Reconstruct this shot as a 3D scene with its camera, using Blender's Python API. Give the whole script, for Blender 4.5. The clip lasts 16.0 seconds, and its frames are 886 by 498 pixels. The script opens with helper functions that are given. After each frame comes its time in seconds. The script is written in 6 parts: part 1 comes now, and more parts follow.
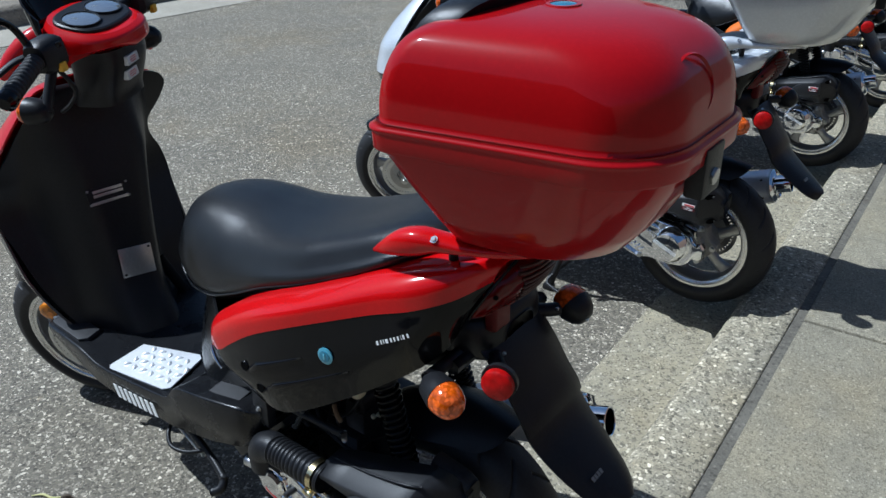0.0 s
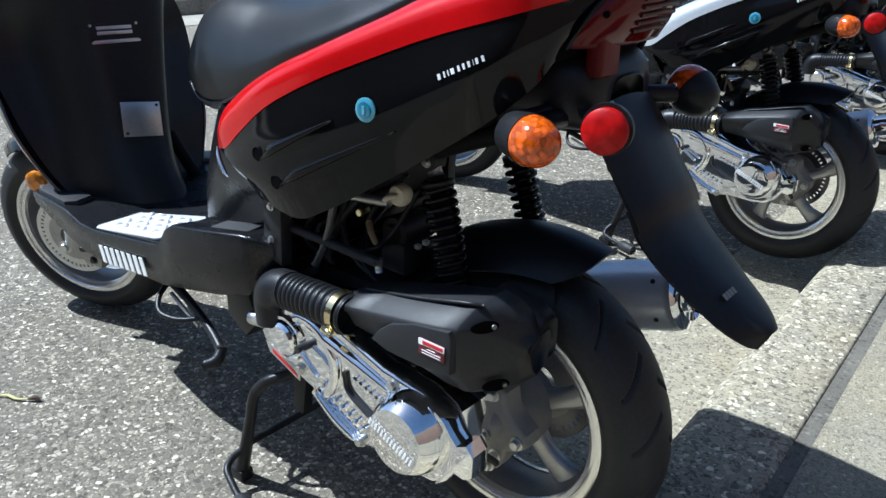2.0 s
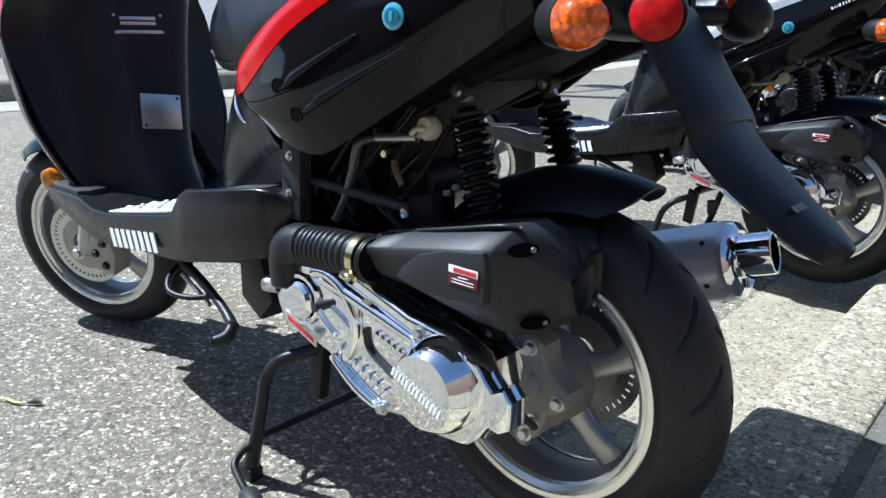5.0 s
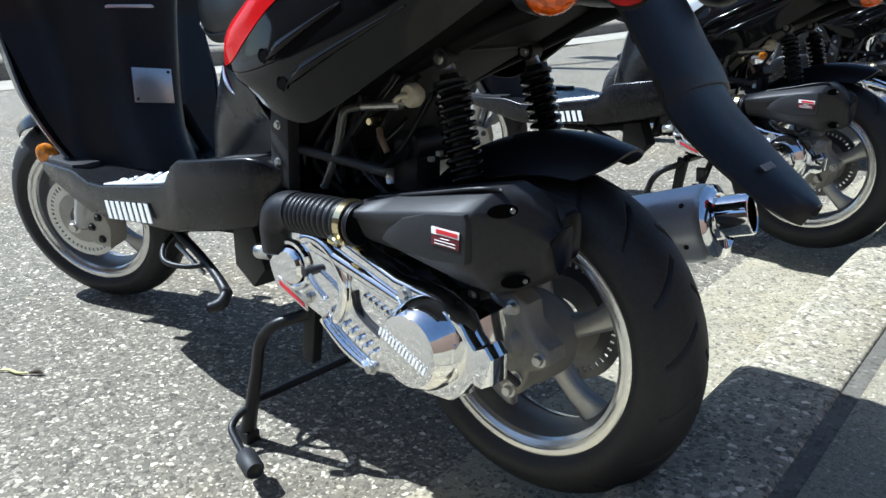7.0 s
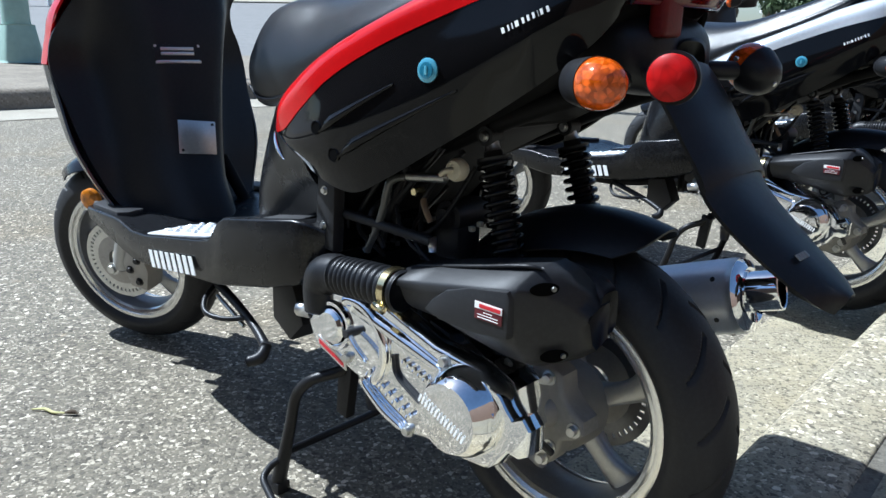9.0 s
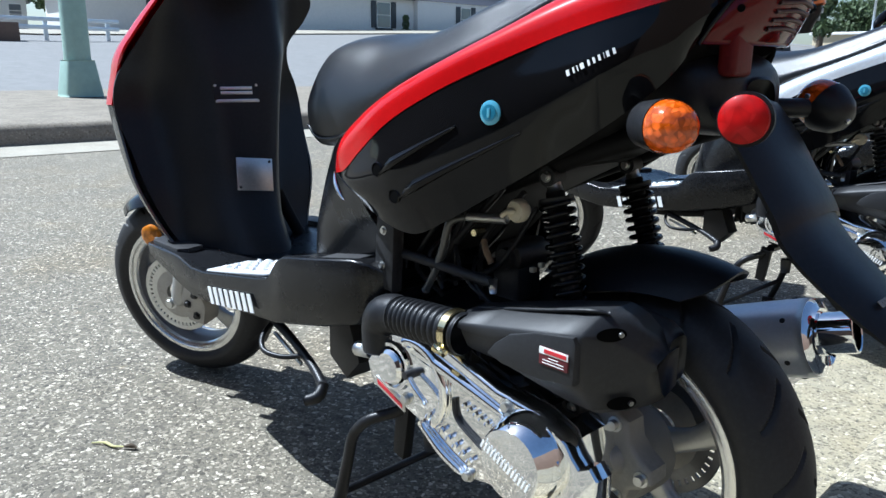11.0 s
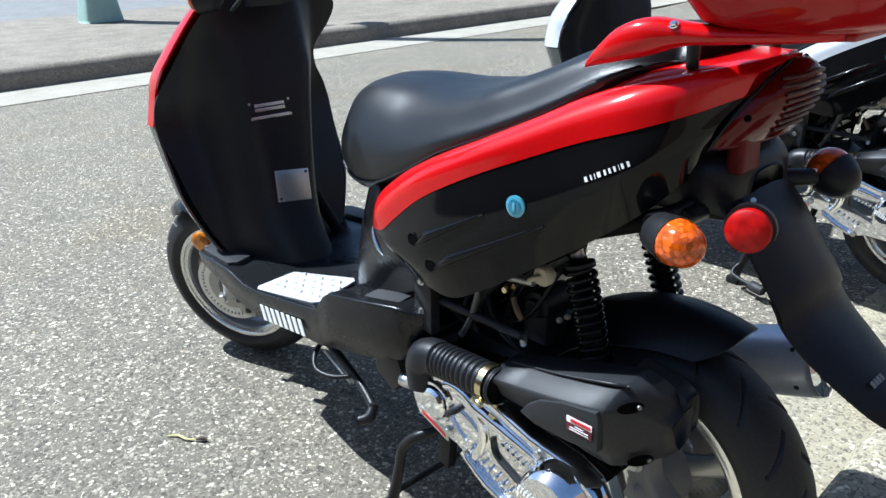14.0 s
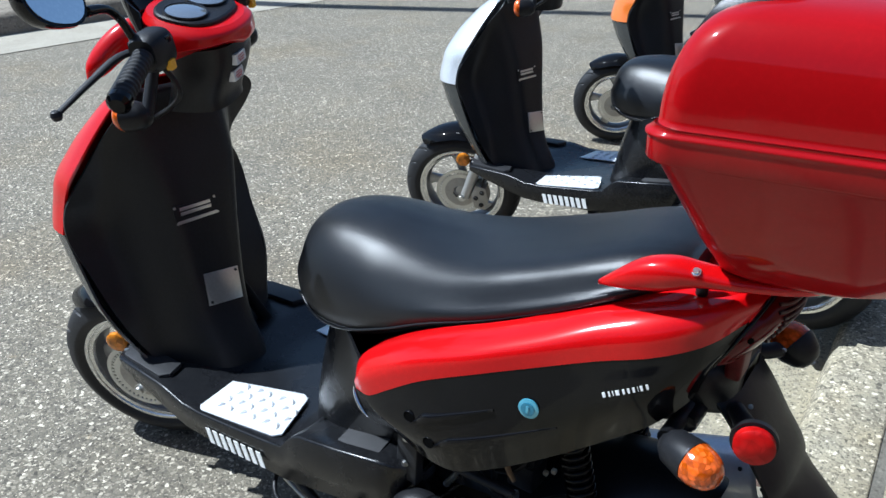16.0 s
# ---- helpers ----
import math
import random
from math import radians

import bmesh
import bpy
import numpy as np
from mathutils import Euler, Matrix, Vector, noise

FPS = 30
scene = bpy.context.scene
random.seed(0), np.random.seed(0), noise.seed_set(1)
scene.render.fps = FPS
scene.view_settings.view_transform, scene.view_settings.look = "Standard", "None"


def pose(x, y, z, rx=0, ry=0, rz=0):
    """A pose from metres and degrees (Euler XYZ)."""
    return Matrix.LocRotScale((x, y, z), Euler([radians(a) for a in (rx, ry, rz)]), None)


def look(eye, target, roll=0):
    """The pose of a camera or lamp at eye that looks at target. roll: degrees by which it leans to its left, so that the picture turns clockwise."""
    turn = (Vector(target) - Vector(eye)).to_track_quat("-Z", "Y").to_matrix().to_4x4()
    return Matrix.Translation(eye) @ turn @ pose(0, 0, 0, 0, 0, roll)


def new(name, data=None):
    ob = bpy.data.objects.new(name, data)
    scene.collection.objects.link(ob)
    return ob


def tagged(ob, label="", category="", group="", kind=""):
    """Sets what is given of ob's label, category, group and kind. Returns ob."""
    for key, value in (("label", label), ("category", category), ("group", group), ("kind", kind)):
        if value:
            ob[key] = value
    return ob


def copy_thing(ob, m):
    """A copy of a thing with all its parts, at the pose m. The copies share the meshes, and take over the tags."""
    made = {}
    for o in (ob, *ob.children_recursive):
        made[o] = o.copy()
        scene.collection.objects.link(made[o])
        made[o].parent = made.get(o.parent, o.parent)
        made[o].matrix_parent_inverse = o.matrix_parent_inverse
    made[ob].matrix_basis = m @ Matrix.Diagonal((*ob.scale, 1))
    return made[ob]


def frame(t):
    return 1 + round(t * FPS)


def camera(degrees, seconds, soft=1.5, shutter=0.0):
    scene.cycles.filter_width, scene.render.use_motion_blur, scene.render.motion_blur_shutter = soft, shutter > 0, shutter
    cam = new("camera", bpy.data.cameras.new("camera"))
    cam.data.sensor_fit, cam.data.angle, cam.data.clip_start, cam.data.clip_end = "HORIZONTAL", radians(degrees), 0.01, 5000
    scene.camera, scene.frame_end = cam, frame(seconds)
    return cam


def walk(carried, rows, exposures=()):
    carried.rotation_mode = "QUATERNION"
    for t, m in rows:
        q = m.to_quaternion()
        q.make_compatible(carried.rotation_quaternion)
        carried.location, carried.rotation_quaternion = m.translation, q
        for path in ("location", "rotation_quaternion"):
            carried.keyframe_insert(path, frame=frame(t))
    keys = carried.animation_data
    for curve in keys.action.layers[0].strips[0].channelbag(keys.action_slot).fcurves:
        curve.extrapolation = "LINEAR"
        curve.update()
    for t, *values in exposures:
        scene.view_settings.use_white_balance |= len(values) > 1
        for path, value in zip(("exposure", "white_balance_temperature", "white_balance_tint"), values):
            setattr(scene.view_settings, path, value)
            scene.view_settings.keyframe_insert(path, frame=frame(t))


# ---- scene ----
import functools

cam = camera(60.4, 16.0)
PATH = [
    (0, (0.691, -0.881, 1.437), (-0.412, 0.512, 0.52), -1.2),
    (0.5, (0.65, -0.867, 1.319), (-0.396, 0.521, 0.33), 2.6),
    (1, (0.623, -0.857, 1.169), (-0.486, 0.536, 0.259), 3.3),
    (1.5, (0.599, -0.851, 1.049), (-0.552, 0.565, 0.23), 1.8),
    (2, (0.572, -0.836, 0.938), (-0.621, 0.572, 0.167), 1.1),
    (2.5, (0.548, -0.822, 0.844), (-0.688, 0.599, 0.169), 1.9),
    (3, (0.537, -0.806, 0.812), (-0.72, 0.607, 0.163), 0.8),
    (3.5, (0.541, -0.809, 0.782), (-0.71, 0.619, 0.153), 0.7),
    (4, (0.541, -0.814, 0.757), (-0.74, 0.583, 0.119), 1.3),
    (4.5, (0.545, -0.823, 0.738), (-0.744, 0.603, 0.186), 0.9),
    (7, (0.587, -0.841, 0.727), (-0.682, 0.575, 0.108), -0.0),
    (7.5, (0.593, -0.855, 0.751), (-0.687, 0.555, 0.14), 0.1),
    (8, (0.59, -0.866, 0.755), (-0.703, 0.536, 0.152), 0.5),
    (8.5, (0.586, -0.872, 0.77), (-0.712, 0.533, 0.185), 0.7),
    (9, (0.575, -0.88, 0.782), (-0.739, 0.529, 0.246), 1.5),
    (11.5, (0.546, -0.887, 0.803), (-0.883, 0.436, 0.349), 0.2),
    (12, (0.542, -0.89, 0.808), (-0.899, 0.427, 0.375), 0.2),
    (12.5, (0.536, -0.883, 0.81), (-0.898, 0.446, 0.39), 0.8),
    (13, (0.537, -0.88, 0.848), (-0.886, 0.466, 0.442), 1.3),
    (13.5, (0.54, -0.88, 0.926), (-0.861, 0.433, 0.367), 0.7),
    (14, (0.563, -0.896, 1.053), (-0.844, 0.321, 0.318), -2.9),
    (14.5, (0.588, -0.898, 1.223), (-0.74, 0.325, 0.362), -3.6),
    (15, (0.557, -0.93, 1.358), (-0.686, 0.394, 0.521), -4.3),
    (15.5, (0.481, -0.94, 1.373), (-0.643, 0.496, 0.551), 0.8),
    (16, (0.318, -0.938, 1.37), (-0.747, 0.508, 0.49), -0.0),
]
EXPOSURES = [(t, stops, kelvin, 5) for t, stops, kelvin in [(0.0, 0.1, 5320), (1.5, 0.57, 5320), (4.0, 1.0, 5320), (7.0, 0.99, 5400), (9.0, 0.87, 5400), (13.0, 0.98, 5380), (14.5, 0.98, 5470), (16.0, 0.65, 5430)]]
walk(cam, [(t, look(eye, target, roll)) for t, eye, target, roll in PATH], EXPOSURES)

# ---- light ----
SUN_TO = Vector((-0.655, -0.33, 1.0)).normalized()
world = bpy.data.worlds.new("world")
scene.world = world
world.use_nodes = True
wn = world.node_tree.nodes
sky = wn.new("ShaderNodeTexSky")
sky.sky_type, sky.sun_disc = "NISHITA", False
sky.sun_elevation = math.asin(SUN_TO.z)
sky.sun_rotation = math.atan2(SUN_TO.x, SUN_TO.y)
world.node_tree.links.new(sky.outputs[0], wn["Background"].inputs[0])
wn["Background"].inputs[1].default_value = 0.068
sun = new("sun", bpy.data.lights.new("sun", "SUN"))
sun.data.energy, sun.data.angle, sun.data.color = 5.1, radians(0.53), (1.0, 0.97, 0.93)
sun.matrix_world = look(SUN_TO * 30, (0, 0, 0))


# ---- materials ----
def material(name):
    m = bpy.data.materials.new(name)
    m.use_nodes = True
    return m, m.node_tree.nodes, m.node_tree.links, m.node_tree.nodes["Principled BSDF"]


def ramp(nodes, links, fac, stops):
    r = nodes.new("ShaderNodeValToRGB")
    while len(r.color_ramp.elements) < len(stops):
        r.color_ramp.elements.new(0.5)
    for e, (p, c) in zip(r.color_ramp.elements, stops):
        e.position, e.color = p, (*c, 1)
    links.new(fac, r.inputs[0])
    return r.outputs[0]


def tex(nodes, links, kind, scale, detail=4.0, rough=0.6, coords="Object"):
    c = nodes.new("ShaderNodeTexCoord")
    t = nodes.new("ShaderNodeTex" + kind)
    t.inputs["Scale"].default_value = scale
    if kind == "Noise":
        t.inputs["Detail"].default_value, t.inputs["Roughness"].default_value = detail, rough
    links.new(c.outputs[coords], t.inputs["Vector"])
    return t


def mixed(nodes, links, a, b, fac, mode="MIX"):
    m = nodes.new("ShaderNodeMix")
    m.data_type, m.blend_type = "RGBA", mode
    for socket, value in ((m.inputs[0], fac), (m.inputs[6], a), (m.inputs[7], b)):
        if isinstance(value, (int, float)):
            socket.default_value = value
        elif isinstance(value, tuple):
            socket.default_value = (*value, 1)
        else:
            links.new(value, socket)
    return m.outputs[2]


def bumped(nodes, links, bsdf, height, strength, distance):
    b = nodes.new("ShaderNodeBump")
    b.inputs["Strength"].default_value, b.inputs["Distance"].default_value = strength, distance
    links.new(height, b.inputs["Height"])
    links.new(b.outputs[0], bsdf.inputs["Normal"])


def surface(name, colour, rough=0.5, metal=0.0, spread=0.12, coat=0.0, grain=0.0, grain_scale=600.0, wear=0.05, spec=0.5, dust=0.006, coat_rough=0.04):
    """A painted, moulded or metal surface with faint blotches and dust in its colour and gloss."""
    m, nodes, links, bsdf = material(name)
    big = tex(nodes, links, "Noise", 9.0, 5.0)
    fine = tex(nodes, links, "Noise", 160.0, 3.0)
    lo, hi = tuple(c * (1 - spread) for c in colour), tuple(min(1, c * (1 + spread)) for c in colour)
    base = ramp(nodes, links, big.outputs[0], [(0.3, lo), (0.7, hi)])
    dusty = mixed(nodes, links, base, tuple(min(1, c * 1.1 + dust) for c in colour), ramp(nodes, links, fine.outputs[0], [(0.45, (0, 0, 0)), (0.75, (1, 1, 1))]))
    links.new(dusty, bsdf.inputs["Base Color"])
    r = nodes.new("ShaderNodeMapRange")
    r.inputs["To Min"].default_value, r.inputs["To Max"].default_value = max(0.0, rough - wear), min(1.0, rough + wear)
    links.new(big.outputs[0], r.inputs["Value"])
    links.new(r.outputs[0], bsdf.inputs["Roughness"])
    bsdf.inputs["Metallic"].default_value = metal
    bsdf.inputs["Specular IOR Level"].default_value = spec
    bsdf.inputs["Coat Weight"].default_value = coat
    bsdf.inputs["Coat Roughness"].default_value = coat_rough
    if grain:
        g = tex(nodes, links, "Noise", grain_scale, 2.0)
        bumped(nodes, links, bsdf, g.outputs[0], grain, 0.001)
    return m


def lens_plastic(name, colour, rough=0.12, coat=0.5, cut=0.3, facets=78.0):
    """Clear tinted plastic over a bright reflector: inner glints painted into the colour, and small moulded facets."""
    m, nodes, links, bsdf = material(name)
    v = tex(nodes, links, "Voronoi", facets)
    shade = ramp(nodes, links, v.outputs["Color"], [(0.3, tuple(c * (1 - cut) for c in colour)), (0.5, colour), (0.72, tuple(min(0.9, c * (1 + cut) + 0.05 * cut) for c in colour))])
    glow = ramp(nodes, links, v.outputs["Distance"], [(0.0, (1.15, 1.15, 1.15)), (0.7, (0.72, 0.72, 0.72))])
    links.new(mixed(nodes, links, shade, glow, 1.0, "MULTIPLY"), bsdf.inputs["Base Color"])
    bsdf.inputs["Roughness"].default_value = rough
    bsdf.inputs["Specular IOR Level"].default_value = 0.15
    bsdf.inputs["Coat Weight"].default_value = coat
    bsdf.inputs["Coat Roughness"].default_value = 0.05
    bumped(nodes, links, bsdf, v.outputs["Distance"], 0.1 + 0.4 * cut, 0.002)
    return m


def scaled(c, k):
    return tuple(v * k for v in c)


def asphalt_material(name="asphalt", tint=(1.05, 1.015, 0.96), size=104.0, binder=(0.15, 0.138, 0.115), share=0.75, contrast=1.0, pale=1.0):
    """Angular stones of two sizes and many greys, set in a binder; share: how much of the face is stone."""
    m, nodes, links, bsdf = material(name)
    coord = nodes.new("ShaderNodeTexCoord")
    wob = tex(nodes, links, "Noise", size * 1.1, 2.0)
    warp = nodes.new("ShaderNodeVectorMath")
    warp.operation = "MULTIPLY_ADD"
    links.new(wob.outputs["Color"], warp.inputs[0])
    warp.inputs[1].default_value = (0.55 / size, 0.55 / size, 0.0)
    links.new(coord.outputs["Object"], warp.inputs[2])

    def cells(scale):
        """Colour of each stone, and how deep inside it a point lies."""
        c, e = nodes.new("ShaderNodeTexVoronoi"), nodes.new("ShaderNodeTexVoronoi")
        e.feature = "DISTANCE_TO_EDGE"
        sep = nodes.new("ShaderNodeSeparateColor")
        for v in (c, e):
            v.inputs["Scale"].default_value = scale
            links.new(warp.outputs[0], v.inputs["Vector"])
        links.new(c.outputs["Color"], sep.inputs[0])
        return sep, e.outputs["Distance"]

    big, big_in = cells(size)
    fine, fine_in = cells(size * 1.9)
    greys = [(0.0, (0.07, 0.066, 0.058)), (0.3, (0.135, 0.126, 0.108)), (0.62, (0.215, 0.2, 0.168)), (0.84, (0.36 * pale, 0.335 * pale, 0.285 * pale)), (1.0, (0.66 * pale, 0.62 * pale, 0.54 * pale))]
    mean = (0.2, 0.187, 0.158)
    greys = [(q, tuple(mu + (v - mu) * contrast for v, mu in zip(c, mean))) for q, c in greys]
    big_col = ramp(nodes, links, big.outputs[0], greys)
    fine_col = ramp(nodes, links, fine.outputs[0], [(q, scaled(c, 0.86)) for q, c in greys])
    fine_here = ramp(nodes, links, fine_in, [(0.03, (0, 0, 0)), (0.12, (1, 1, 1))])
    few = ramp(nodes, links, fine.outputs[2], [(1 - share, (0, 0, 0)), (1.02 - share, (1, 1, 1))])
    fine_here = mixed(nodes, links, fine_here, few, 1.0, "MULTIPLY")
    both = mixed(nodes, links, binder, fine_col, fine_here)
    big_here = ramp(nodes, links, big_in, [(0.04, (0, 0, 0)), (0.1, (1, 1, 1))])
    few = ramp(nodes, links, big.outputs[1], [(1 - share * 0.7, (0, 0, 0)), (1.02 - share * 0.7, (1, 1, 1))])
    big_here = mixed(nodes, links, big_here, few, 1.0, "MULTIPLY")
    both = mixed(nodes, links, both, big_col, big_here)
    for scale, detail, stops in ((1.3, 6.0, [(0.3, (0.86, 0.86, 0.87)), (0.7, (1.1, 1.09, 1.06))]), (14.0, 5.0, [(0.25, (0.84, 0.84, 0.85)), (0.75, (1.12, 1.12, 1.1))]), (0.9, 5.0, [(0.5, (1.06, 1.05, 1.02)), (0.68, (1.06, 0.99, 0.86))]), (6.0, 6.0, [(0.64, (1, 1, 1)), (0.75, (0.82, 0.7, 0.54))]), (420.0, 2.0, [(0.3, (0.8, 0.8, 0.8)), (0.7, (1.16, 1.16, 1.16))])):
        n = tex(nodes, links, "Noise", scale, detail, 0.7)
        both = mixed(nodes, links, both, ramp(nodes, links, n.outputs[0], stops), 1.0, "MULTIPLY")
    both = mixed(nodes, links, both, tint, 1.0, "MULTIPLY")
    links.new(both, bsdf.inputs["Base Color"])
    bsdf.inputs["Roughness"].default_value = 0.85
    bsdf.inputs["Specular IOR Level"].default_value = 0.28
    add = nodes.new("ShaderNodeMath")
    add.operation = "MULTIPLY_ADD"
    links.new(big.outputs[2], add.inputs[0])
    add.inputs[1].default_value = 0.5
    links.new(big_here, add.inputs[2])
    bumped(nodes, links, bsdf, add.outputs[0], 0.6, 0.0025)
    return m


def concrete_material(name, light, dark, pebbles=0.5, scale=75.0):
    m, nodes, links, bsdf = material(name)
    stones = tex(nodes, links, "Voronoi", scale)
    grime = tex(nodes, links, "Noise", 3.0, 8.0, 0.65)
    fine = tex(nodes, links, "Noise", 240.0, 3.0)
    sep = nodes.new("ShaderNodeSeparateColor")
    links.new(stones.outputs["Color"], sep.inputs[0])
    base = ramp(nodes, links, grime.outputs[0], [(0.3, dark), (0.68, light)])
    stone = ramp(nodes, links, sep.outputs[0], [(0.0, tuple(c * 0.5 for c in dark)), (0.3, tuple(c * 0.95 for c in dark)), (0.75, light), (1.0, tuple(min(0.8, c * 1.35) for c in light))])
    inside = ramp(nodes, links, stones.outputs["Distance"], [(0.3, (1, 1, 1)), (0.55, (0, 0, 0))])
    few = nodes.new("ShaderNodeMath")
    few.operation = "MULTIPLY"
    few.inputs[1].default_value = pebbles
    links.new(inside, few.inputs[0])
    both = mixed(nodes, links, base, stone, few.outputs[0])
    dirt = tex(nodes, links, "Noise", 9.0, 7.0, 0.72)
    both = mixed(nodes, links, both, ramp(nodes, links, dirt.outputs[0], [(0.58, (1, 1, 1)), (0.74, (0.74, 0.68, 0.58))]), 1.0, "MULTIPLY")
    speck = ramp(nodes, links, fine.outputs[0], [(0.3, (0.74, 0.74, 0.74)), (0.7, (1.16, 1.16, 1.16))])
    both = mixed(nodes, links, both, speck, 1.0, "MULTIPLY")
    links.new(both, bsdf.inputs["Base Color"])
    bsdf.inputs["Roughness"].default_value = 0.85
    bsdf.inputs["Specular IOR Level"].default_value = 0.3
    bumped(nodes, links, bsdf, fine.outputs[0], 0.5, 0.002)
    return m


def grass_material():
    m, nodes, links, bsdf = material("leaves")
    n = tex(nodes, links, "Noise", 2.0, 4.0)
    links.new(ramp(nodes, links, n.outputs[0], [(0.3, (0.035, 0.06, 0.022)), (0.7, (0.1, 0.14, 0.05))]), bsdf.inputs["Base Color"])
    bsdf.inputs["Roughness"].default_value = 0.6
    return m


ASPHALT = asphalt_material()
GUTTER = asphalt_material("gutter_concrete", (1.22, 1.18, 1.08), 105.0, (0.25, 0.232, 0.185), 0.34, 0.8, 0.95)
KERB_STONE = asphalt_material("exposed_kerb_concrete", (1.3, 1.26, 1.16), 92.0, (0.235, 0.22, 0.18), 0.6, 0.9)
SLAB = asphalt_material("pavement_concrete", (1.12, 1.09, 1.0), 190.0, (0.235, 0.22, 0.18), 0.5, 0.55, 0.9)
JOINT = concrete_material("joint_dirt", (0.17, 0.155, 0.125), (0.085, 0.077, 0.062), 0.6, 90.0)
KERB_FAR = concrete_material("old_kerb_concrete", (0.29, 0.25, 0.195), (0.17, 0.145, 0.11), 0.6, 45.0)
CONCRETE_PALE = concrete_material("pale_concrete", (0.4, 0.365, 0.295), (0.31, 0.28, 0.22), 0.3, 60.0)
ROAD_FAR = concrete_material("pale_far_road", (0.232, 0.226, 0.216), (0.185, 0.18, 0.172), 0.2, 20.0)
RED = surface("red_paint", (0.47, 0.0007, 0.002), 0.42, 0.0, 0.03, 0.75, wear=0.03, spec=0.05, dust=0.0003, coat_rough=0.12)
BOX_RED = surface("red_box_plastic", (0.305, 0.0008, 0.0025), 0.42, 0.0, 0.03, 0.58, wear=0.03, spec=0.05, dust=0.0004, coat_rough=0.075)
SILVER = surface("silver_paint", (0.6, 0.625, 0.655), 0.3, 0.25, 0.04, 1.0)
ORANGE = surface("orange_paint", (0.75, 0.18, 0.02), 0.3, 0.1, 0.05, 1.0)
GLOSS_BLACK = surface("gloss_black_plastic", (0.004, 0.004, 0.0045), 0.07, 0.0, 0.2, 0.0, wear=0.03, spec=0.23, dust=0.001)
BLACK = surface("moulded_black_plastic", (0.0105, 0.0108, 0.0125), 0.38, 0.0, 0.2, 0.0, 0.2, 1100.0, 0.06, 0.27, 0.003)
# near-black that stands for the shade inside holes and bores
HOLE_SHADE = surface("hole_shade_black", (0.002, 0.002, 0.002), 0.9, 0.0, 0.1, 0.0, spec=0.05, dust=0.0)
UNDER_BLACK = surface("plain_black_plastic", (0.006, 0.006, 0.0065), 0.65, 0.0, 0.2, 0.0, spec=0.12, dust=0.001)
MATT_BLACK = surface("matt_black_casing", (0.018, 0.0185, 0.0205), 0.48, 0.0, 0.2, 0.0, 0.25, 900.0, 0.05, 0.32, 0.005)
FLOOR_BLACK = surface("scuffed_black_plastic", (0.0075, 0.0078, 0.009), 0.27, 0.0, 0.3, 0.0, 0.08, 500.0, 0.14, 0.32, 0.006)
DARK = surface("dark_engine_paint", (0.017, 0.017, 0.018), 0.45, 0.0, 0.3, 0.0, 0.2, 300.0, 0.1, 0.4, 0.004)
SEAT = surface("black_seat_vinyl", (0.007, 0.0078, 0.0095), 0.35, 0.0, 0.15, 0.0, 0.35, 700.0, 0.05, 0.42, 0.002)
RIB_RED = surface("dull_red_rib_plastic", (0.05, 0.018, 0.016), 0.42, 0.0, 0.15, 0.0, spec=0.3)
RUBBER = surface("tyre_rubber", (0.0145, 0.0148, 0.0165), 0.58, 0.0, 0.25, 0.0, 0.3, 500.0, 0.1, 0.4)
ALLOY = surface("grey_alloy_paint", (0.4, 0.4, 0.39), 0.38, 0.55, 0.1, 0.0, 0.1, 400.0, 0.1)
# alloy darkened to carry the shade within the rim barrel
ALLOY_SHADED = surface("shaded_rim_barrel_alloy", (0.17, 0.172, 0.178), 0.4, 0.4, 0.15)
DISC_DARK = surface("dark_brake_disc", (0.16, 0.16, 0.16), 0.35, 0.8, 0.15)
RIM_LIP = surface("polished_rim_lip", (0.72, 0.72, 0.7), 0.22, 0.9, 0.05)
CAST = surface("cast_aluminium", (0.36, 0.345, 0.31), 0.5, 0.3, 0.25, 0.0, 0.4, 200.0, 0.12)
HUB_GREY = surface("grey_hub_casting", (0.21, 0.205, 0.19), 0.55, 0.1, 0.25, 0.0, 0.3, 260.0, 0.1)
# on the apron: sunlit sheen of black plastic as grey; on the pipe: own colour
SHEEN_PIPE_GREY = surface("apron_sheen_and_pipe_grey", (0.05, 0.053, 0.052), 0.25, 0.0, 0.1, 0.3)
PAD_LIGHT = surface("worn_grey_pad", (0.04, 0.04, 0.042), 0.5, 0.0, 0.2, 0.0, 0.3, 500.0)
LENS_DULL = surface("dull_red_lens", (0.11, 0.006, 0.007), 0.45, 0.0, 0.2, 0.0, spec=0.2, dust=0.001)
LABEL_DARK = surface("dark_maroon_print", (0.09, 0.008, 0.014), 0.4, 0.0, 0.1)
CHROME = surface("chrome", (0.86, 0.87, 0.88), 0.05, 1.0, 0.03, wear=0.03)
STEEL = surface("zinc_bolt_steel", (0.55, 0.55, 0.53), 0.3, 0.95, 0.1)
BRASS = surface("gold_zinc_clamp", (0.72, 0.62, 0.36), 0.2, 1.0, 0.1)
MUFFLER = surface("silver_muffler_paint", (0.62, 0.65, 0.7), 0.33, 0.4, 0.06)
AMBER = lens_plastic("amber_lens", (0.64, 0.1, 0.0006), 0.12, 0.8, 0.3, 150.0)
AMBER_DULL = lens_plastic("amber_reflector", (0.6, 0.2, 0.01), 0.25)
RED_LENS = lens_plastic("red_lens", (0.46, 0.0012, 0.0012), 0.5, 0.12, 0.12)
TAIL_RED = surface("dark_red_tail_lens", (0.085, 0.0015, 0.002), 0.1, 0.0, 0.1, 0.0, spec=0.3, dust=0.001)
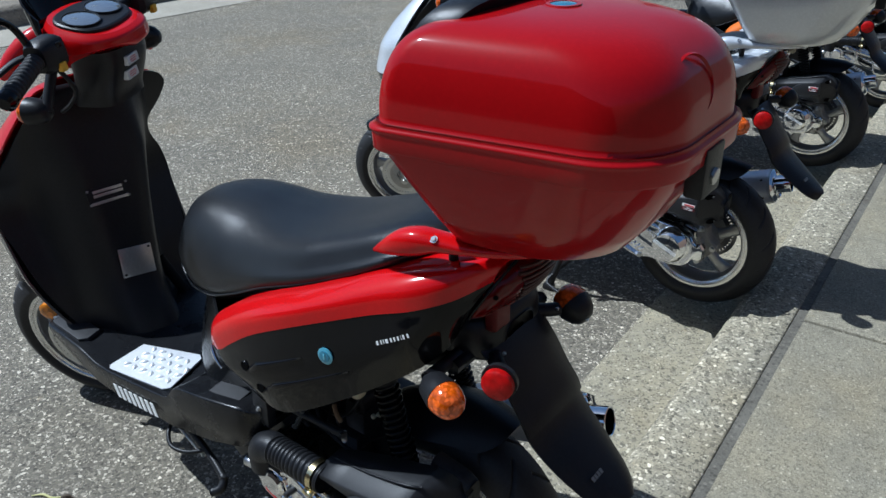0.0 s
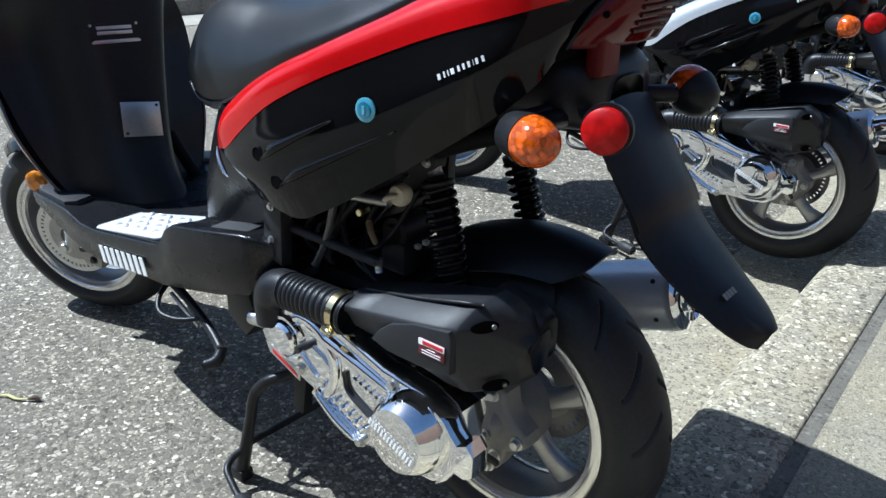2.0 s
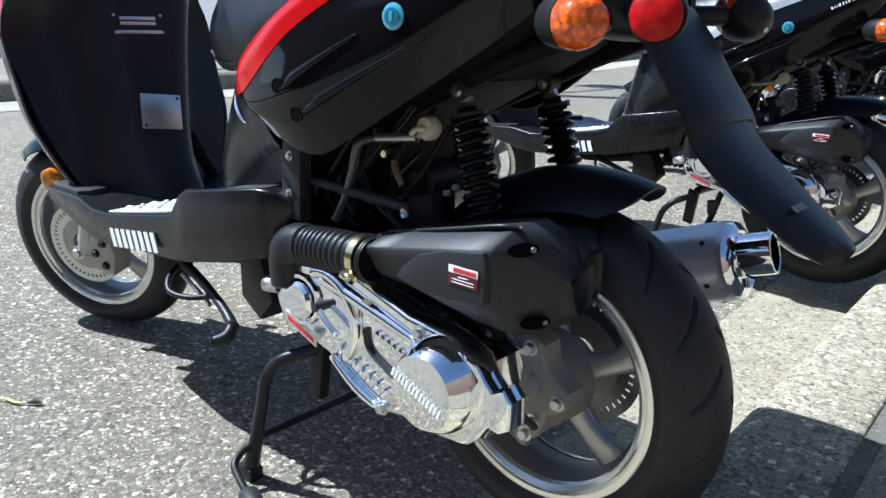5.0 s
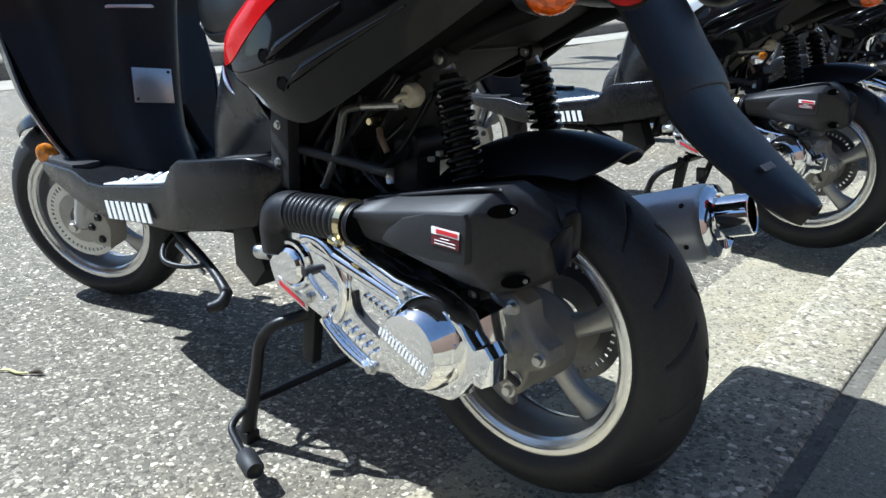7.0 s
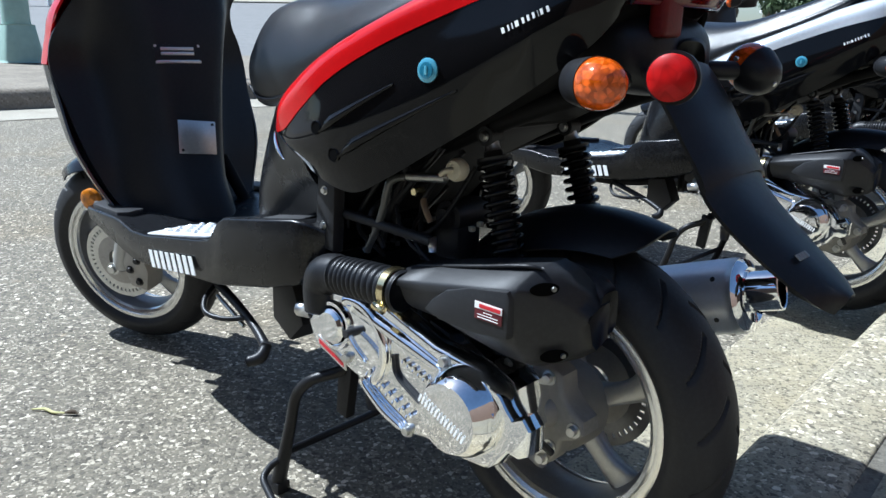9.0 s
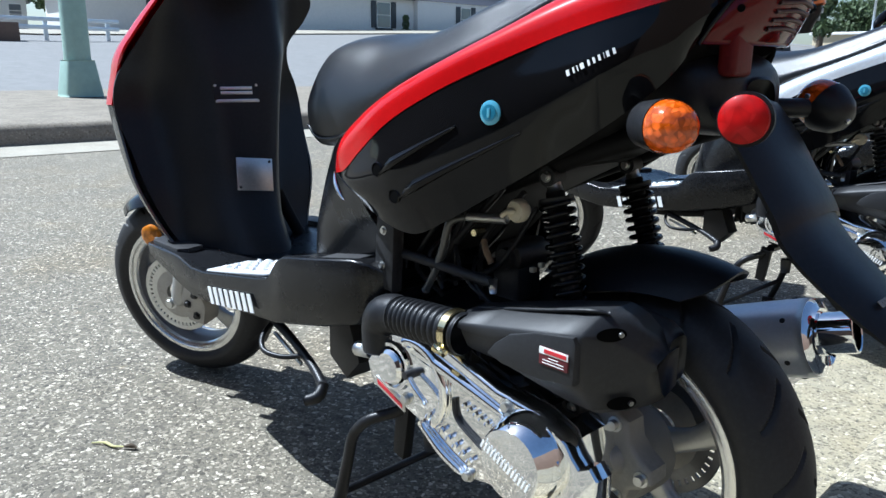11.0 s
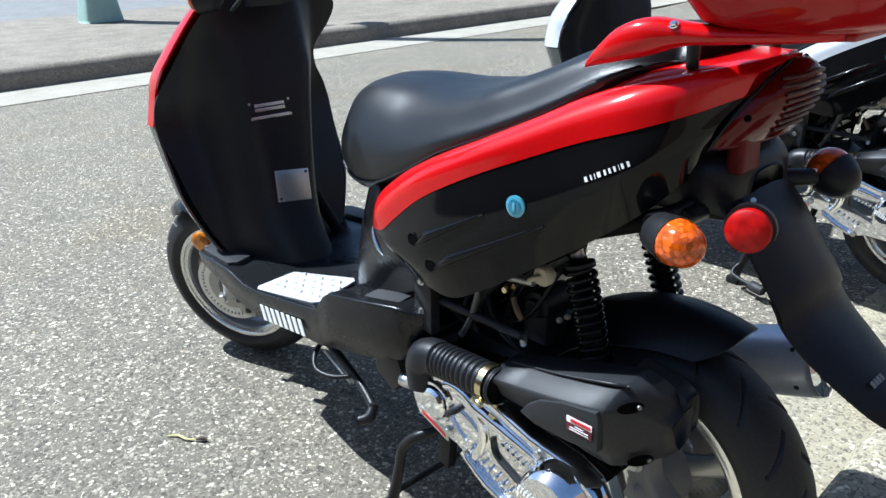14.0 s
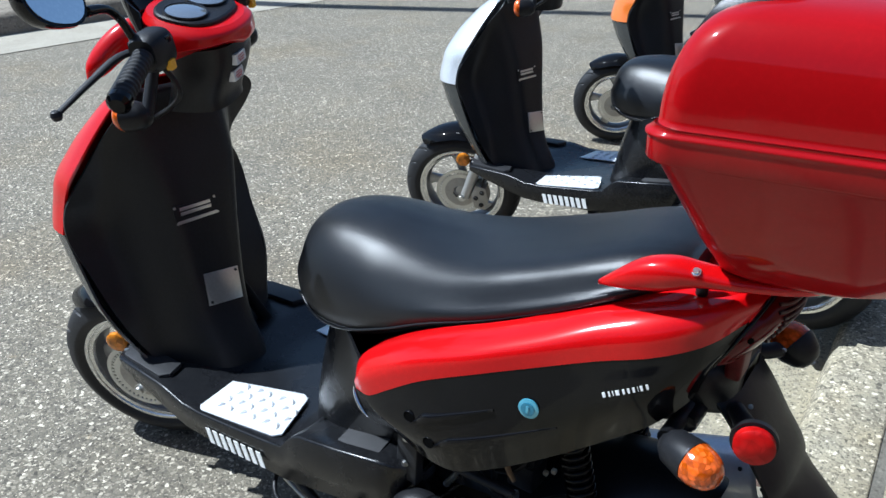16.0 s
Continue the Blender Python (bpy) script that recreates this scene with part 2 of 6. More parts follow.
BLUE = surface("blue_enamel", (0.04, 0.22, 0.34), 0.2, 0.3, 0.2, 0.8)
BLUE_PALE = surface("pale_blue_enamel", (0.12, 0.4, 0.54), 0.2, 0.3, 0.1, 0.8)
WHITE = surface("white_print", (0.78, 0.78, 0.76), 0.5, 0.0, 0.05)
LABEL_RED = surface("red_print", (0.5, 0.02, 0.03), 0.4, 0.0, 0.05)
ALU = surface("aluminium_plate", (0.62, 0.62, 0.6), 0.3, 0.9, 0.06)
CHECKER = surface("bright_checker_plate", (0.8, 0.81, 0.82), 0.32, 0.35, 0.08, 0.0, 0.15, 300.0)
YELLOW = surface("yellow_button", (0.75, 0.42, 0.02), 0.4, 0.0, 0.05)
CREAM = surface("cream_connector", (0.5, 0.46, 0.34), 0.5, 0.0, 0.1)
COPPER = surface("copper_brown_wire", (0.14, 0.09, 0.045), 0.5, 0.2, 0.2)
GREY_PAD = surface("grey_rubber_pad", (0.022, 0.022, 0.024), 0.5, 0.0, 0.2, 0.0, 0.3, 500.0, 0.05, 0.4)
MIRROR = surface("mirror_glass", (0.9, 0.92, 0.94), 0.01, 1.0, 0.01, wear=0.01)
DIAL = surface("dial_glass", (0.35, 0.4, 0.45), 0.04, 0.7, 0.1, 1.0)
POLE_GREEN = surface("pale_green_pole_paint", (0.3, 0.42, 0.36), 0.6, 0.0, 0.1)
STUCCO = surface("white_stucco", (0.72, 0.7, 0.66), 0.8, 0.0, 0.06)
ROOF = surface("slate_blue_shingle", (0.065, 0.07, 0.088), 0.8, 0.0, 0.15)
ROOF_GREY = surface("weathered_grey_shingle", (0.35, 0.35, 0.35), 0.8, 0.0, 0.2)
DARK_SHUTTER = surface("dark_shutter_paint", (0.05, 0.055, 0.06), 0.6, 0.0, 0.1)
PANE = surface("window_pane", (0.1, 0.12, 0.14), 0.03, 0.0, 0.1, 1.0)
GALV = surface("galvanised_rail", (0.6, 0.63, 0.66), 0.35, 0.6, 0.08)
DRY_LEAF = surface("dry_leaf", (0.5, 0.47, 0.2), 0.7, 0.0, 0.3)
LEAF = grass_material()
BARK = surface("bark", (0.1, 0.075, 0.05), 0.9, 0.0, 0.3)
BUFF = surface("buff_block_wall", (0.5, 0.42, 0.28), 0.8, 0.0, 0.08)
BRICK = surface("plain_brown_wall", (0.14, 0.09, 0.065), 0.85, 0.0, 0.15)


# ---- mesh tools ----
def crom(pts, n):
    """n points along a smooth curve through pts."""
    p = np.array(pts, float)
    if len(p) == 2:
        return p[0] + (p[1] - p[0]) * np.linspace(0, 1, n)[:, None]
    d = np.r_[0, np.cumsum(np.maximum(np.linalg.norm(np.diff(p, axis=0), axis=1), 1e-6) ** 0.7)]
    d /= d[-1]
    tang = np.gradient(p, d, axis=0, edge_order=1)
    s = np.linspace(0, 1, n)
    i = np.clip(np.searchsorted(d, s, "right") - 1, 0, len(p) - 2)
    h = (d[i + 1] - d[i])[:, None]
    u = (s - d[i])[:, None] / h
    return (2 * u**3 - 3 * u**2 + 1) * p[i] + (u**3 - 2 * u**2 + u) * h * tang[i] + (3 * u**2 - 2 * u**3) * p[i + 1] + (u**3 - u**2) * h * tang[i + 1]


def grid(bm, P, wrap_u=False, wrap_v=False):
    """Quads over a grid of points; returns the vertices."""
    V = [[bm.verts.new(q) for q in row] for row in P]
    nu, nv = len(V), len(V[0])
    for i in range(nu if wrap_u else nu - 1):
        for j in range(nv if wrap_v else nv - 1):
            bm.faces.new((V[i][j], V[(i + 1) % nu][j], V[(i + 1) % nu][(j + 1) % nv], V[i][(j + 1) % nv]))
    return V


def loft(rings, cap=True, bm=None):
    """A skin over closed rings of points."""
    bm = bm or bmesh.new()
    V = grid(bm, rings, wrap_v=True)
    if cap:
        bm.faces.new(V[0][::-1])
        bm.faces.new(V[-1])
    return bm


def shell(P, th):
    """A grid of points thickened by th against its normals."""
    P = np.array(P)
    du, dv = np.gradient(P, axis=0), np.gradient(P, axis=1)
    n = np.cross(du, dv)
    n /= np.maximum(np.linalg.norm(n, axis=2, keepdims=True), 1e-9)
    Q = P - n * th
    bm = bmesh.new()
    A = grid(bm, P)
    B = grid(bm, Q)
    for f in list(bm.faces)[(len(A) - 1) * (len(A[0]) - 1):]:
        f.normal_flip()
    rim_a = A[0] + [r[-1] for r in A[1:]] + A[-1][-2::-1] + [r[0] for r in A[-2:0:-1]]
    rim_b = B[0] + [r[-1] for r in B[1:]] + B[-1][-2::-1] + [r[0] for r in B[-2:0:-1]]
    for i in range(len(rim_a)):
        j = (i + 1) % len(rim_a)
        bm.faces.new((rim_a[i], rim_b[i], rim_b[j], rim_a[j]))
    bmesh.ops.recalc_face_normals(bm, faces=bm.faces)
    return bm


def patch(rails, nu, nv, th):
    """A smooth thick panel through rails, each a list of key points."""
    R = [crom(r, nu) for r in rails]
    P = np.array([crom([r[i] for r in R], nv) for i in range(nu)])
    return shell(P, th)


def tube(pts, r, seg=10, n=0, bm=None, flat=1.0):
    """A round bar along pts (smoothed to n points); r one radius or one for each key."""
    pts = np.array(pts, float)
    rr = np.array(r if hasattr(r, "__len__") else [r] * len(pts), float)
    if n:
        both = crom(np.c_[pts, rr], n)
        pts, rr = both[:, :3], both[:, 3]
    tang = np.gradient(pts, axis=0)
    tang /= np.maximum(np.linalg.norm(tang, axis=1, keepdims=True), 1e-9)
    a = np.cross(tang[0], (0.31, 0.2, 0.93))
    a /= np.linalg.norm(a)
    rings = []
    for p, t, q in zip(pts, tang, rr):
        a = a - t * (a @ t)
        a /= np.linalg.norm(a)
        b = np.cross(t, a)
        rings.append([p + q * (math.cos(w) * a + flat * math.sin(w) * b) for w in np.linspace(0, 2 * math.pi, seg, endpoint=False)])
    return loft(rings, True, bm)


def lathe(profile, origin=(0, 0, 0), seg=48, bm=None, ring=False, axis="y"):
    """A turned shape: profile of (radius, height) along an axis through origin. ring: the profile is closed."""
    bm = bm or bmesh.new()
    o = Vector(origin)
    rows = []
    for w in np.linspace(0, 2 * math.pi, seg, endpoint=False):
        row = []
        for r, h in profile:
            c, s = r * math.cos(w), r * math.sin(w)
            row.append(o + Vector({"y": (c, h, s), "z": (c, s, h), "x": (h, c, s)}[axis]))
        rows.append(row)
    V = grid(bm, rows, wrap_u=True, wrap_v=ring)
    if not ring:
        for k in (0, -1):
            if profile[k][0] > 1e-5:
                bm.faces.new([r[k] for r in V])
        bmesh.ops.remove_doubles(bm, verts=[v for r in V for v in (r[0], r[-1])], dist=1e-6)
    bmesh.ops.recalc_face_normals(bm, faces=bm.faces)
    return bm


def block(lo, hi, bevel=0.004, bm=None, seg=2):
    """A bevelled box between two corners."""
    part_bm = bmesh.new()
    lo, hi = Vector(lo), Vector(hi)
    bmesh.ops.create_cube(part_bm, size=1.0, matrix=Matrix.Translation((lo + hi) / 2) @ Matrix.Diagonal((*(hi - lo), 1)))
    if bevel:
        bmesh.ops.bevel(part_bm, geom=part_bm.edges[:], offset=bevel, segments=seg, affect="EDGES", profile=0.6)
    return merge(bm, part_bm)


def merge(bm, other):
    if bm is None:
        return other
    me = bpy.data.meshes.new("tmp")
    other.to_mesh(me)
    bm.from_mesh(me)
    bpy.data.meshes.remove(me)
    other.free()
    return bm


def slab(outline, lo, hi, bevel=0.004, plane="xz", bm=None, seg=2):
    """A flat piece: an outline in one plane, thick from lo to hi along the third axis."""
    b = bmesh.new()
    put = {"xz": lambda p, h: (p[0], h, p[1]), "xy": lambda p, h: (p[0], p[1], h), "yz": lambda p, h: (h, p[0], p[1])}[plane]
    A = [b.verts.new(put(p, lo)) for p in outline]
    B = [b.verts.new(put(p, hi)) for p in outline]
    fa, fb = b.faces.new(A), b.faces.new(B[::-1])
    for i in range(len(A)):
        j = (i + 1) % len(A)
        b.faces.new((A[i], B[i], B[j], A[j]))
    bmesh.ops.recalc_face_normals(b, faces=b.faces)
    if bevel:
        edges = [e for e in b.edges if fa in e.link_faces or fb in e.link_faces]
        bmesh.ops.bevel(b, geom=edges, offset=bevel, segments=seg, affect="EDGES", profile=0.6, clamp_overlap=True)
    return merge(bm, b)


def moved(bm, m):
    bmesh.ops.transform(bm, matrix=m, verts=bm.verts)
    return bm


def mirrored(bm):
    """The bmesh's mirror image across the scooter's middle plane."""
    c = bm.copy()
    for v in c.verts:
        v.co.y = -v.co.y
    bmesh.ops.reverse_faces(c, faces=c.faces)
    return c


def finish(name, bm, mat, angle=38.0):
    """A mesh object with soft shading and crisp edges."""
    for e in bm.edges:
        e.smooth = not (len(e.link_faces) == 2 and e.calc_face_angle(0.0) > radians(angle))
    for f in bm.faces:
        f.smooth = True
    me = bpy.data.meshes.new(name)
    bm.to_mesh(me)
    bm.free()
    me.materials.append(mat)
    return new(name, me)


def part(name, bm, mat, parent, label="", angle=38.0):
    ob = finish(name, bm, mat, angle)
    ob.parent = parent
    if label:
        ob["label"] = label
    return ob


def thing(name, label, category, group="", kind="", at=(0, 0, 0)):
    ob = new(name)
    ob.location = at
    return tagged(ob, label, category, group, kind)


def ellipse(cx, cy, rx, ry, n=32, p=2.0):
    """A rounded outline; p above 2 squares it."""
    out = []
    for w in np.linspace(0, 2 * math.pi, n, endpoint=False):
        c, s = math.cos(w), math.sin(w)
        out.append((cx + rx * math.copysign(abs(c) ** (2 / p), c), cy + ry * math.copysign(abs(s) ** (2 / p), s)))
    return out


def disc(origin, normal, r, th, bm=None, seg=24, dome=0.0):
    """A small round piece lying along normal from origin."""
    prof = [(0, th + dome), (r * 0.55, th + dome * 0.72), (r * 0.9, th), (r, th * 0.8), (r, 0), (0, 0)]
    b = lathe(prof, (0, 0, 0), seg, axis="z")
    moved(b, Matrix.Translation(origin) @ Vector(normal).to_track_quat("Z", "Y").to_matrix().to_4x4())
    return merge(bm, b)


def bolt(origin, normal, r=0.007, h=0.006, bm=None):
    """A hexagon bolt head on a washer."""
    b = lathe([(0, h), (r * 0.9, h), (r, h * 0.8), (r, 0.0015), (r * 1.5, 0.0015), (r * 1.5, 0), (0, 0)], (0, 0, 0), 12, axis="z")
    moved(b, Matrix.Translation(origin) @ Vector(normal).to_track_quat("Z", "Y").to_matrix().to_4x4())
    return merge(bm, b)


# ---- ground, road, kerbs ----
def land(x, y):
    """Height of the land: level by the near kerb, rising beyond the far one."""
    z = 0.033 * min(6.0, max(0.0, -7.0 - x)) + 0.075 * min(26.0, max(0.0, -13.0 - x)) + 0.035 * min(40.0, max(0.0, y - 10.0))
    return z


def strip(x0, x1, y0, y1, nx, ny, lift, thick=0.0):
    """A sheet that follows the land."""
    bm = bmesh.new()
    P = [[(x, y, land(x, y) + lift) for y in np.linspace(y0, y1, ny)] for x in np.linspace(x0, x1, nx)]
    grid(bm, P)
    bmesh.ops.recalc_face_normals(bm, faces=bm.faces)
    if bm.faces[:][0].normal.z < 0:
        bmesh.ops.reverse_faces(bm, faces=bm.faces)
    return bm


xs = [-900, -300, -120, -60, -53, -40, -30, -20, -13, -10, -7, -5, -3, -1, 0.1, 0.12, 0.3, 3, 30, 300, 900]
ys = [-900, -300, -100, -40, -20, -10, -5, -2, 0, 2, 5, 10, 15, 20, 30, 40, 50, 70, 150, 400, 900]
gb = bmesh.new()
grid(gb, [[(x, y, land(x, y) - (0.03 if x > 0.11 else 0.0)) for y in ys] for x in xs])
bmesh.ops.recalc_face_normals(gb, faces=gb.faces)
tagged(finish("ground", gb, ASPHALT), "worn grey asphalt with pale stones showing", "asphalt", kind="structure")

KERB_TURN = Matrix.Rotation(radians(1.83), 4, "Z")
gutter_profile = [(-0.12, 0.003), (-0.1, 0.006), (0.0, 0.004), (0.1, 0.004), (0.15, 0.006)]
rng = random.Random(4)
bm = bmesh.new()
grid(bm, [[(x + (rng.uniform(-0.008, 0.008) if i == 0 else 0), y, z) for y in np.linspace(-14, 26, 240)] for i, (x, z) in enumerate([(-0.124, -0.02)] + gutter_profile)])
bmesh.ops.recalc_face_normals(bm, faces=bm.faces)
gutter = tagged(finish("gutter", bm, GUTTER), "pale exposed-aggregate concrete gutter along the kerb", "gutter", kind="structure")
kerb_profile = [(0.142, -0.02), (0.149, 0.008), (0.154, 0.04), (0.16, 0.074), (0.167, 0.097), (0.179, 0.111), (0.198, 0.118), (0.265, 0.121), (0.336, 0.122), (0.343, 0.118), (0.345, 0.07)]
bm = bmesh.new()
grid(bm, [[(x, y, z) for y in np.linspace(-14, 26, 80)] for x, z in kerb_profile])
bmesh.ops.recalc_face_normals(bm, faces=bm.faces)
kerb = tagged(finish("kerb", bm, KERB_STONE, 60), "low rounded concrete kerb with pebbles showing", "kerb", kind="structure")
bm = block((0.34, -14, 0.0), (0.374, 26, 0.1165), 0.0)
kerb_joint = tagged(finish("kerb_joint", bm, JOINT), "dirt-filled joint between kerb and pavement", "joint", kind="structure")
pavement = tagged(finish("pavement", block((0.376, -14, 0.0), (5.6, 26, 0.104), 0.0), JOINT), "pale concrete pavement laid in large slabs", "pavement", kind="structure")
for row, (x0, x1) in enumerate([(0.371, 1.9), (1.908, 5.59)]):
    me = None
    for k in range(-9, 16):
        y0 = 1.385 + 1.6 * k
        if me is None:
            bm = block((x0, 0.004, 0.08), (x1, 1.594, 0.122), 0.006)
            slab_ob = part("paving_slab", bm, SLAB, pavement)
            me = slab_ob.data
        else:
            slab_ob = new("paving_slab", me)
            slab_ob.parent = pavement
        slab_ob.location = (0, y0, rng.uniform(-0.002, 0.002))

for ob in (gutter, kerb, kerb_joint, pavement):
    ob.matrix_world = KERB_TURN

# far kerb and the strip of paving with the lamp post
tagged(finish("far_gutter", strip(-7.4, -6.6, -40, 60, 2, 40, 0.006), CONCRETE_PALE), "pale concrete gutter on the far side of the car park", "gutter", kind="structure")
bm = bmesh.new()
grid(bm, [[(x, y, land(x, y) + z) for y in np.linspace(-40, 60, 60)] for x, z in [(-7.38, 0.0), (-7.41, 0.14), (-7.45, 0.185), (-7.51, 0.195), (-7.7, 0.195), (-7.71, 0.1)]])
bmesh.ops.recalc_face_normals(bm, faces=bm.faces)
tagged(finish("far_kerb", bm, KERB_FAR, 60), "brown weathered concrete kerb of the verge", "kerb", kind="structure")
tagged(finish("verge", strip(-12.9, -7.68, -40, 60, 8, 40, 0.14), KERB_FAR), "rough stony paved verge under the lamp post", "verge", kind="structure")
tagged(finish("road", strip(-34.0, -12.95, -60, 90, 10, 40, 0.02), ROAD_FAR), "pale grey sunlit street", "road", kind="structure")
tagged(finish("far_pavement", strip(-37.5, -34.0, -60, 90, 3, 40, 0.08), CONCRETE_PALE), "bright concrete pavement across the street", "pavement", kind="structure")

# unseen closing wall behind the pavement, added for the reflections
bm = block((5.6, -14, 0.0), (6.0, 26, 3.6), 0.01)
tagged(finish("wall_shopfront", bm, BRICK), "unseen plain brown wall added behind the pavement", "wall", kind="structure")
# second unseen wall, added to darken what paint and panels reflect
bm = block((-14.0, -7.4, 0.0), (5.6, -7.0, 3.4), 0.01)
tagged(finish("wall_end", bm, BRICK), "unseen plain brown wall added to darken reflections", "wall", kind="structure")


# ---- lamp post ----
def lamp_post(x, y):
    z = land(x, y) + 0.14
    ob = thing("street_lamp", "pale green painted steel lamp post on a flared square base", "street lamp", at=(x, y, z))
    rings = [[(c[0], c[1], h) for c in ellipse(0, 0, w, w, 32, 5.0)] for h, w in [(0, 0.27), (0.04, 0.27), (0.5, 0.205), (0.52, 0.2)]]
    part("base", loft(rings), POLE_GREEN, ob, angle=25)
    part("pole", lathe([(0.188, 0.515), (0.183, 0.6), (0.125, 14.0), (0, 14.0)], seg=24, axis="z"), POLE_GREEN, ob)
    part("arm", tube([(0, 0, 9.9), (0, 0.8, 10.15), (0, 1.6, 10.2)], 0.05, 10, 12), POLE_GREEN, ob)
    part("lantern", block((-0.55, 1.6, 10.05), (0.55, 2.15, 10.3), 0.05), GALV, ob)
    return ob


lamp_post(-11.44, 3.1)


# ---- buildings and trees across the street ----
def window(parent, x, y, z, w, h, shutters=True):
    """A sash window with shutters in a wall that faces +x."""
    win = part("window", block((x, y - w / 2 - 0.06, z - 0.06), (x + 0.05, y + w / 2 + 0.06, z + h + 0.06), 0.01), STUCCO, parent, "white sash window")
    part("pane", block((x + 0.03, y - w / 2, z + h / 2 + 0.03), (x + 0.06, y + w / 2, z + h), 0.0), PANE, win)
    part("pane", block((x + 0.03, y - w / 2, z), (x + 0.06, y + w / 2, z + h / 2 - 0.03), 0.0), PANE, win)
    part("sill", block((x, y - w / 2 - 0.15, z - 0.16), (x + 0.14, y + w / 2 + 0.15, z - 0.07), 0.01), DARK_SHUTTER, win)
    if shutters:
        for s in (-1, 1):
            c = y + s * (w / 2 + 0.3)
            part("shutter", block((x, c - 0.2, z - 0.05), (x + 0.07, c + 0.2, z + h + 0.1), 0.01), DARK_SHUTTER, win)


def shingles(parent, x0, z0, x1, z1, y0, y1, courses, mat):
    """Lapped rows of shingles up a roof slope, each row one long course."""
    run = Vector((x1 - x0, 0, z1 - z0)) / courses
    n = Vector((z1 - z0, 0, -(x1 - x0))).normalized()
    n = -n if n.z < 0 else n
    for k in range(courses):
        a = Vector((x0, 0, z0)) + run * k
        b = a + run * 1.15
        part("shingle_course", slab([(a + n * 0.06).xz, a.xz, b.xz, (b + n * 0.015).xz], y0, y1, 0.0, "xz"), mat, parent)


def clinic_building():
    z = 2.15
    ob = thing("low_building", "low white stucco building with a dark slate mansard roof", "building", at=(0, 0, 0))
    part("wall", block((-48, 23.6, z - 0.9), (-39.5, 42.9, z + 2.95), 0.02), STUCCO, ob)
    part("projecting_wall", block((-39.6, 34.2, z - 0.9), (-39.1, 42.9, z + 2.9), 0.02), STUCCO, ob)
    roof = part("roof", loft([[(-39.0 - q * 1.6, 23.0 + q, z + 2.75 + q * 3.85), (-39.0 - q * 1.6, 43.5 - q * 1.6, z + 2.75 + q * 3.85), (-48.6 + q * 1.6, 43.5 - q * 1.6, z + 2.75 + q * 3.85), (-48.6 + q * 1.6, 23.0 + q, z + 2.75 + q * 3.85)] for q in (0.0, 1.0)]), ROOF, ob)
    rib = part("gable_rib", slab([(33.75, z + 2.8), (34.35, z + 2.8), (34.5, z + 6.6), (33.3, z + 6.6)], -40.6, -39.0, 0.02, "yz"), ROOF_GREY, roof, "pale weathered shingle rib")
    window(ob, -39.5, 31.6, z + 0.95, 1.05, 1.5)
    window(ob, -39.1, 38.7, z + 0.95, 0.9, 1.5)
    part("planting_bed", block((-39.6, 23.0, z - 0.5), (-38.6, 43.5, z + 0.1), 0.04), BARK, ob, "dark mulch bed along the wall")
    wing = thing("side_building", "white building wing with a weathered grey shingle roof", "building")
    w = z + 0.3
    part("wall", block((-58, 16.8, w - 0.9), (-50.5, 26.0, w + 2.75), 0.02), STUCCO, wing)
    roof = part("roof", slab([(-50.1, w + 2.65), (-54, w + 6.0), (-58.4, w + 2.65)], 16.4, 26.4, 0.02, "xz"), ROOF_GREY, wing)
    shingles(roof, -49.95, w + 2.62, -54, w + 6.1, 16.3, 26.5, 12, ROOF_GREY)
    part("post", block((-50.5, 20.7, w - 0.2), (-50.3, 21.1, w + 2.65), 0.01), DARK_SHUTTER, wing, "dark timber post")
    far = thing("house", "small pale house with a steep gable roof beyond the street", "house")
    h = 2.9
    part("wall", slab([(12.2, h - 0.6), (17.3, h - 0.6), (17.3, h + 2.3), (14.75, h + 5.6), (12.2, h + 2.3)], -75, -64, 0.02, "yz"), STUCCO, far)
    for side in (-1, 1):
        part("roof_slope", slab([(14.75 + side * 2.75, h + 2.0), (14.75, h + 5.6), (14.75, h + 5.85), (14.75 + side * 2.85, h + 2.15)], -75.3, -63.7, 0.0, "yz"), ROOF_GREY, far)
    window(far, -64.0, 16.5, h + 1.0, 0.8, 0.9, False)
    window(far, -64.0, 13.6, h + 1.0, 0.8, 0.9, False)
    buff = thing("buff_building", "low buff-coloured building far along the street", "building")
    part("wall", block((-24.3, 62, 1.2), (-11.0, 72, 3.35), 0.03), BUFF, buff)
    part("parapet", block((-24.5, 61.8, 3.25), (-10.8, 72.2, 3.45), 0.03), STUCCO, buff)
    part("garage_door", block((-21.2, 61.92, 1.6), (-20.2, 62.05, 2.6), 0.02), DARK_SHUTTER, buff)


clinic_building()


def guard_rail():
    ob = thing("guard_rail", "galvanised two-rail steel guard rail on short posts", "guard rail")
    y0, y1, x = -12.0, 10.9, -30.0
    for h in (0.42, 0.7):
        rail = block((x - 0.05, y0, land(x, 0) + h), (x + 0.05, y1, land(x, 0) + h + 0.14), 0.03)
        part("rail", rail, GALV, ob)
    me = None
    for y in np.arange(y0 + 0.5, y1, 2.2):
        if me is None:
            p = part("post", block((x - 0.14, -0.07, land(x, 0) - 0.1), (x - 0.05, 0.07, land(x, 0) + 0.84), 0.01), GALV, ob)
            me = p.data
        else:
            p = new("post", me)
            p.parent = ob
        p.location.y = y


guard_rail()
block_z = land(-29.6, 0)
tagged(finish("concrete_block", block((-29.8, 6.1, block_z - 0.1), (-29.2, 7.2, block_z + 0.62), 0.03), BRICK), "brown weathered concrete block before the guard rail", "concrete block")


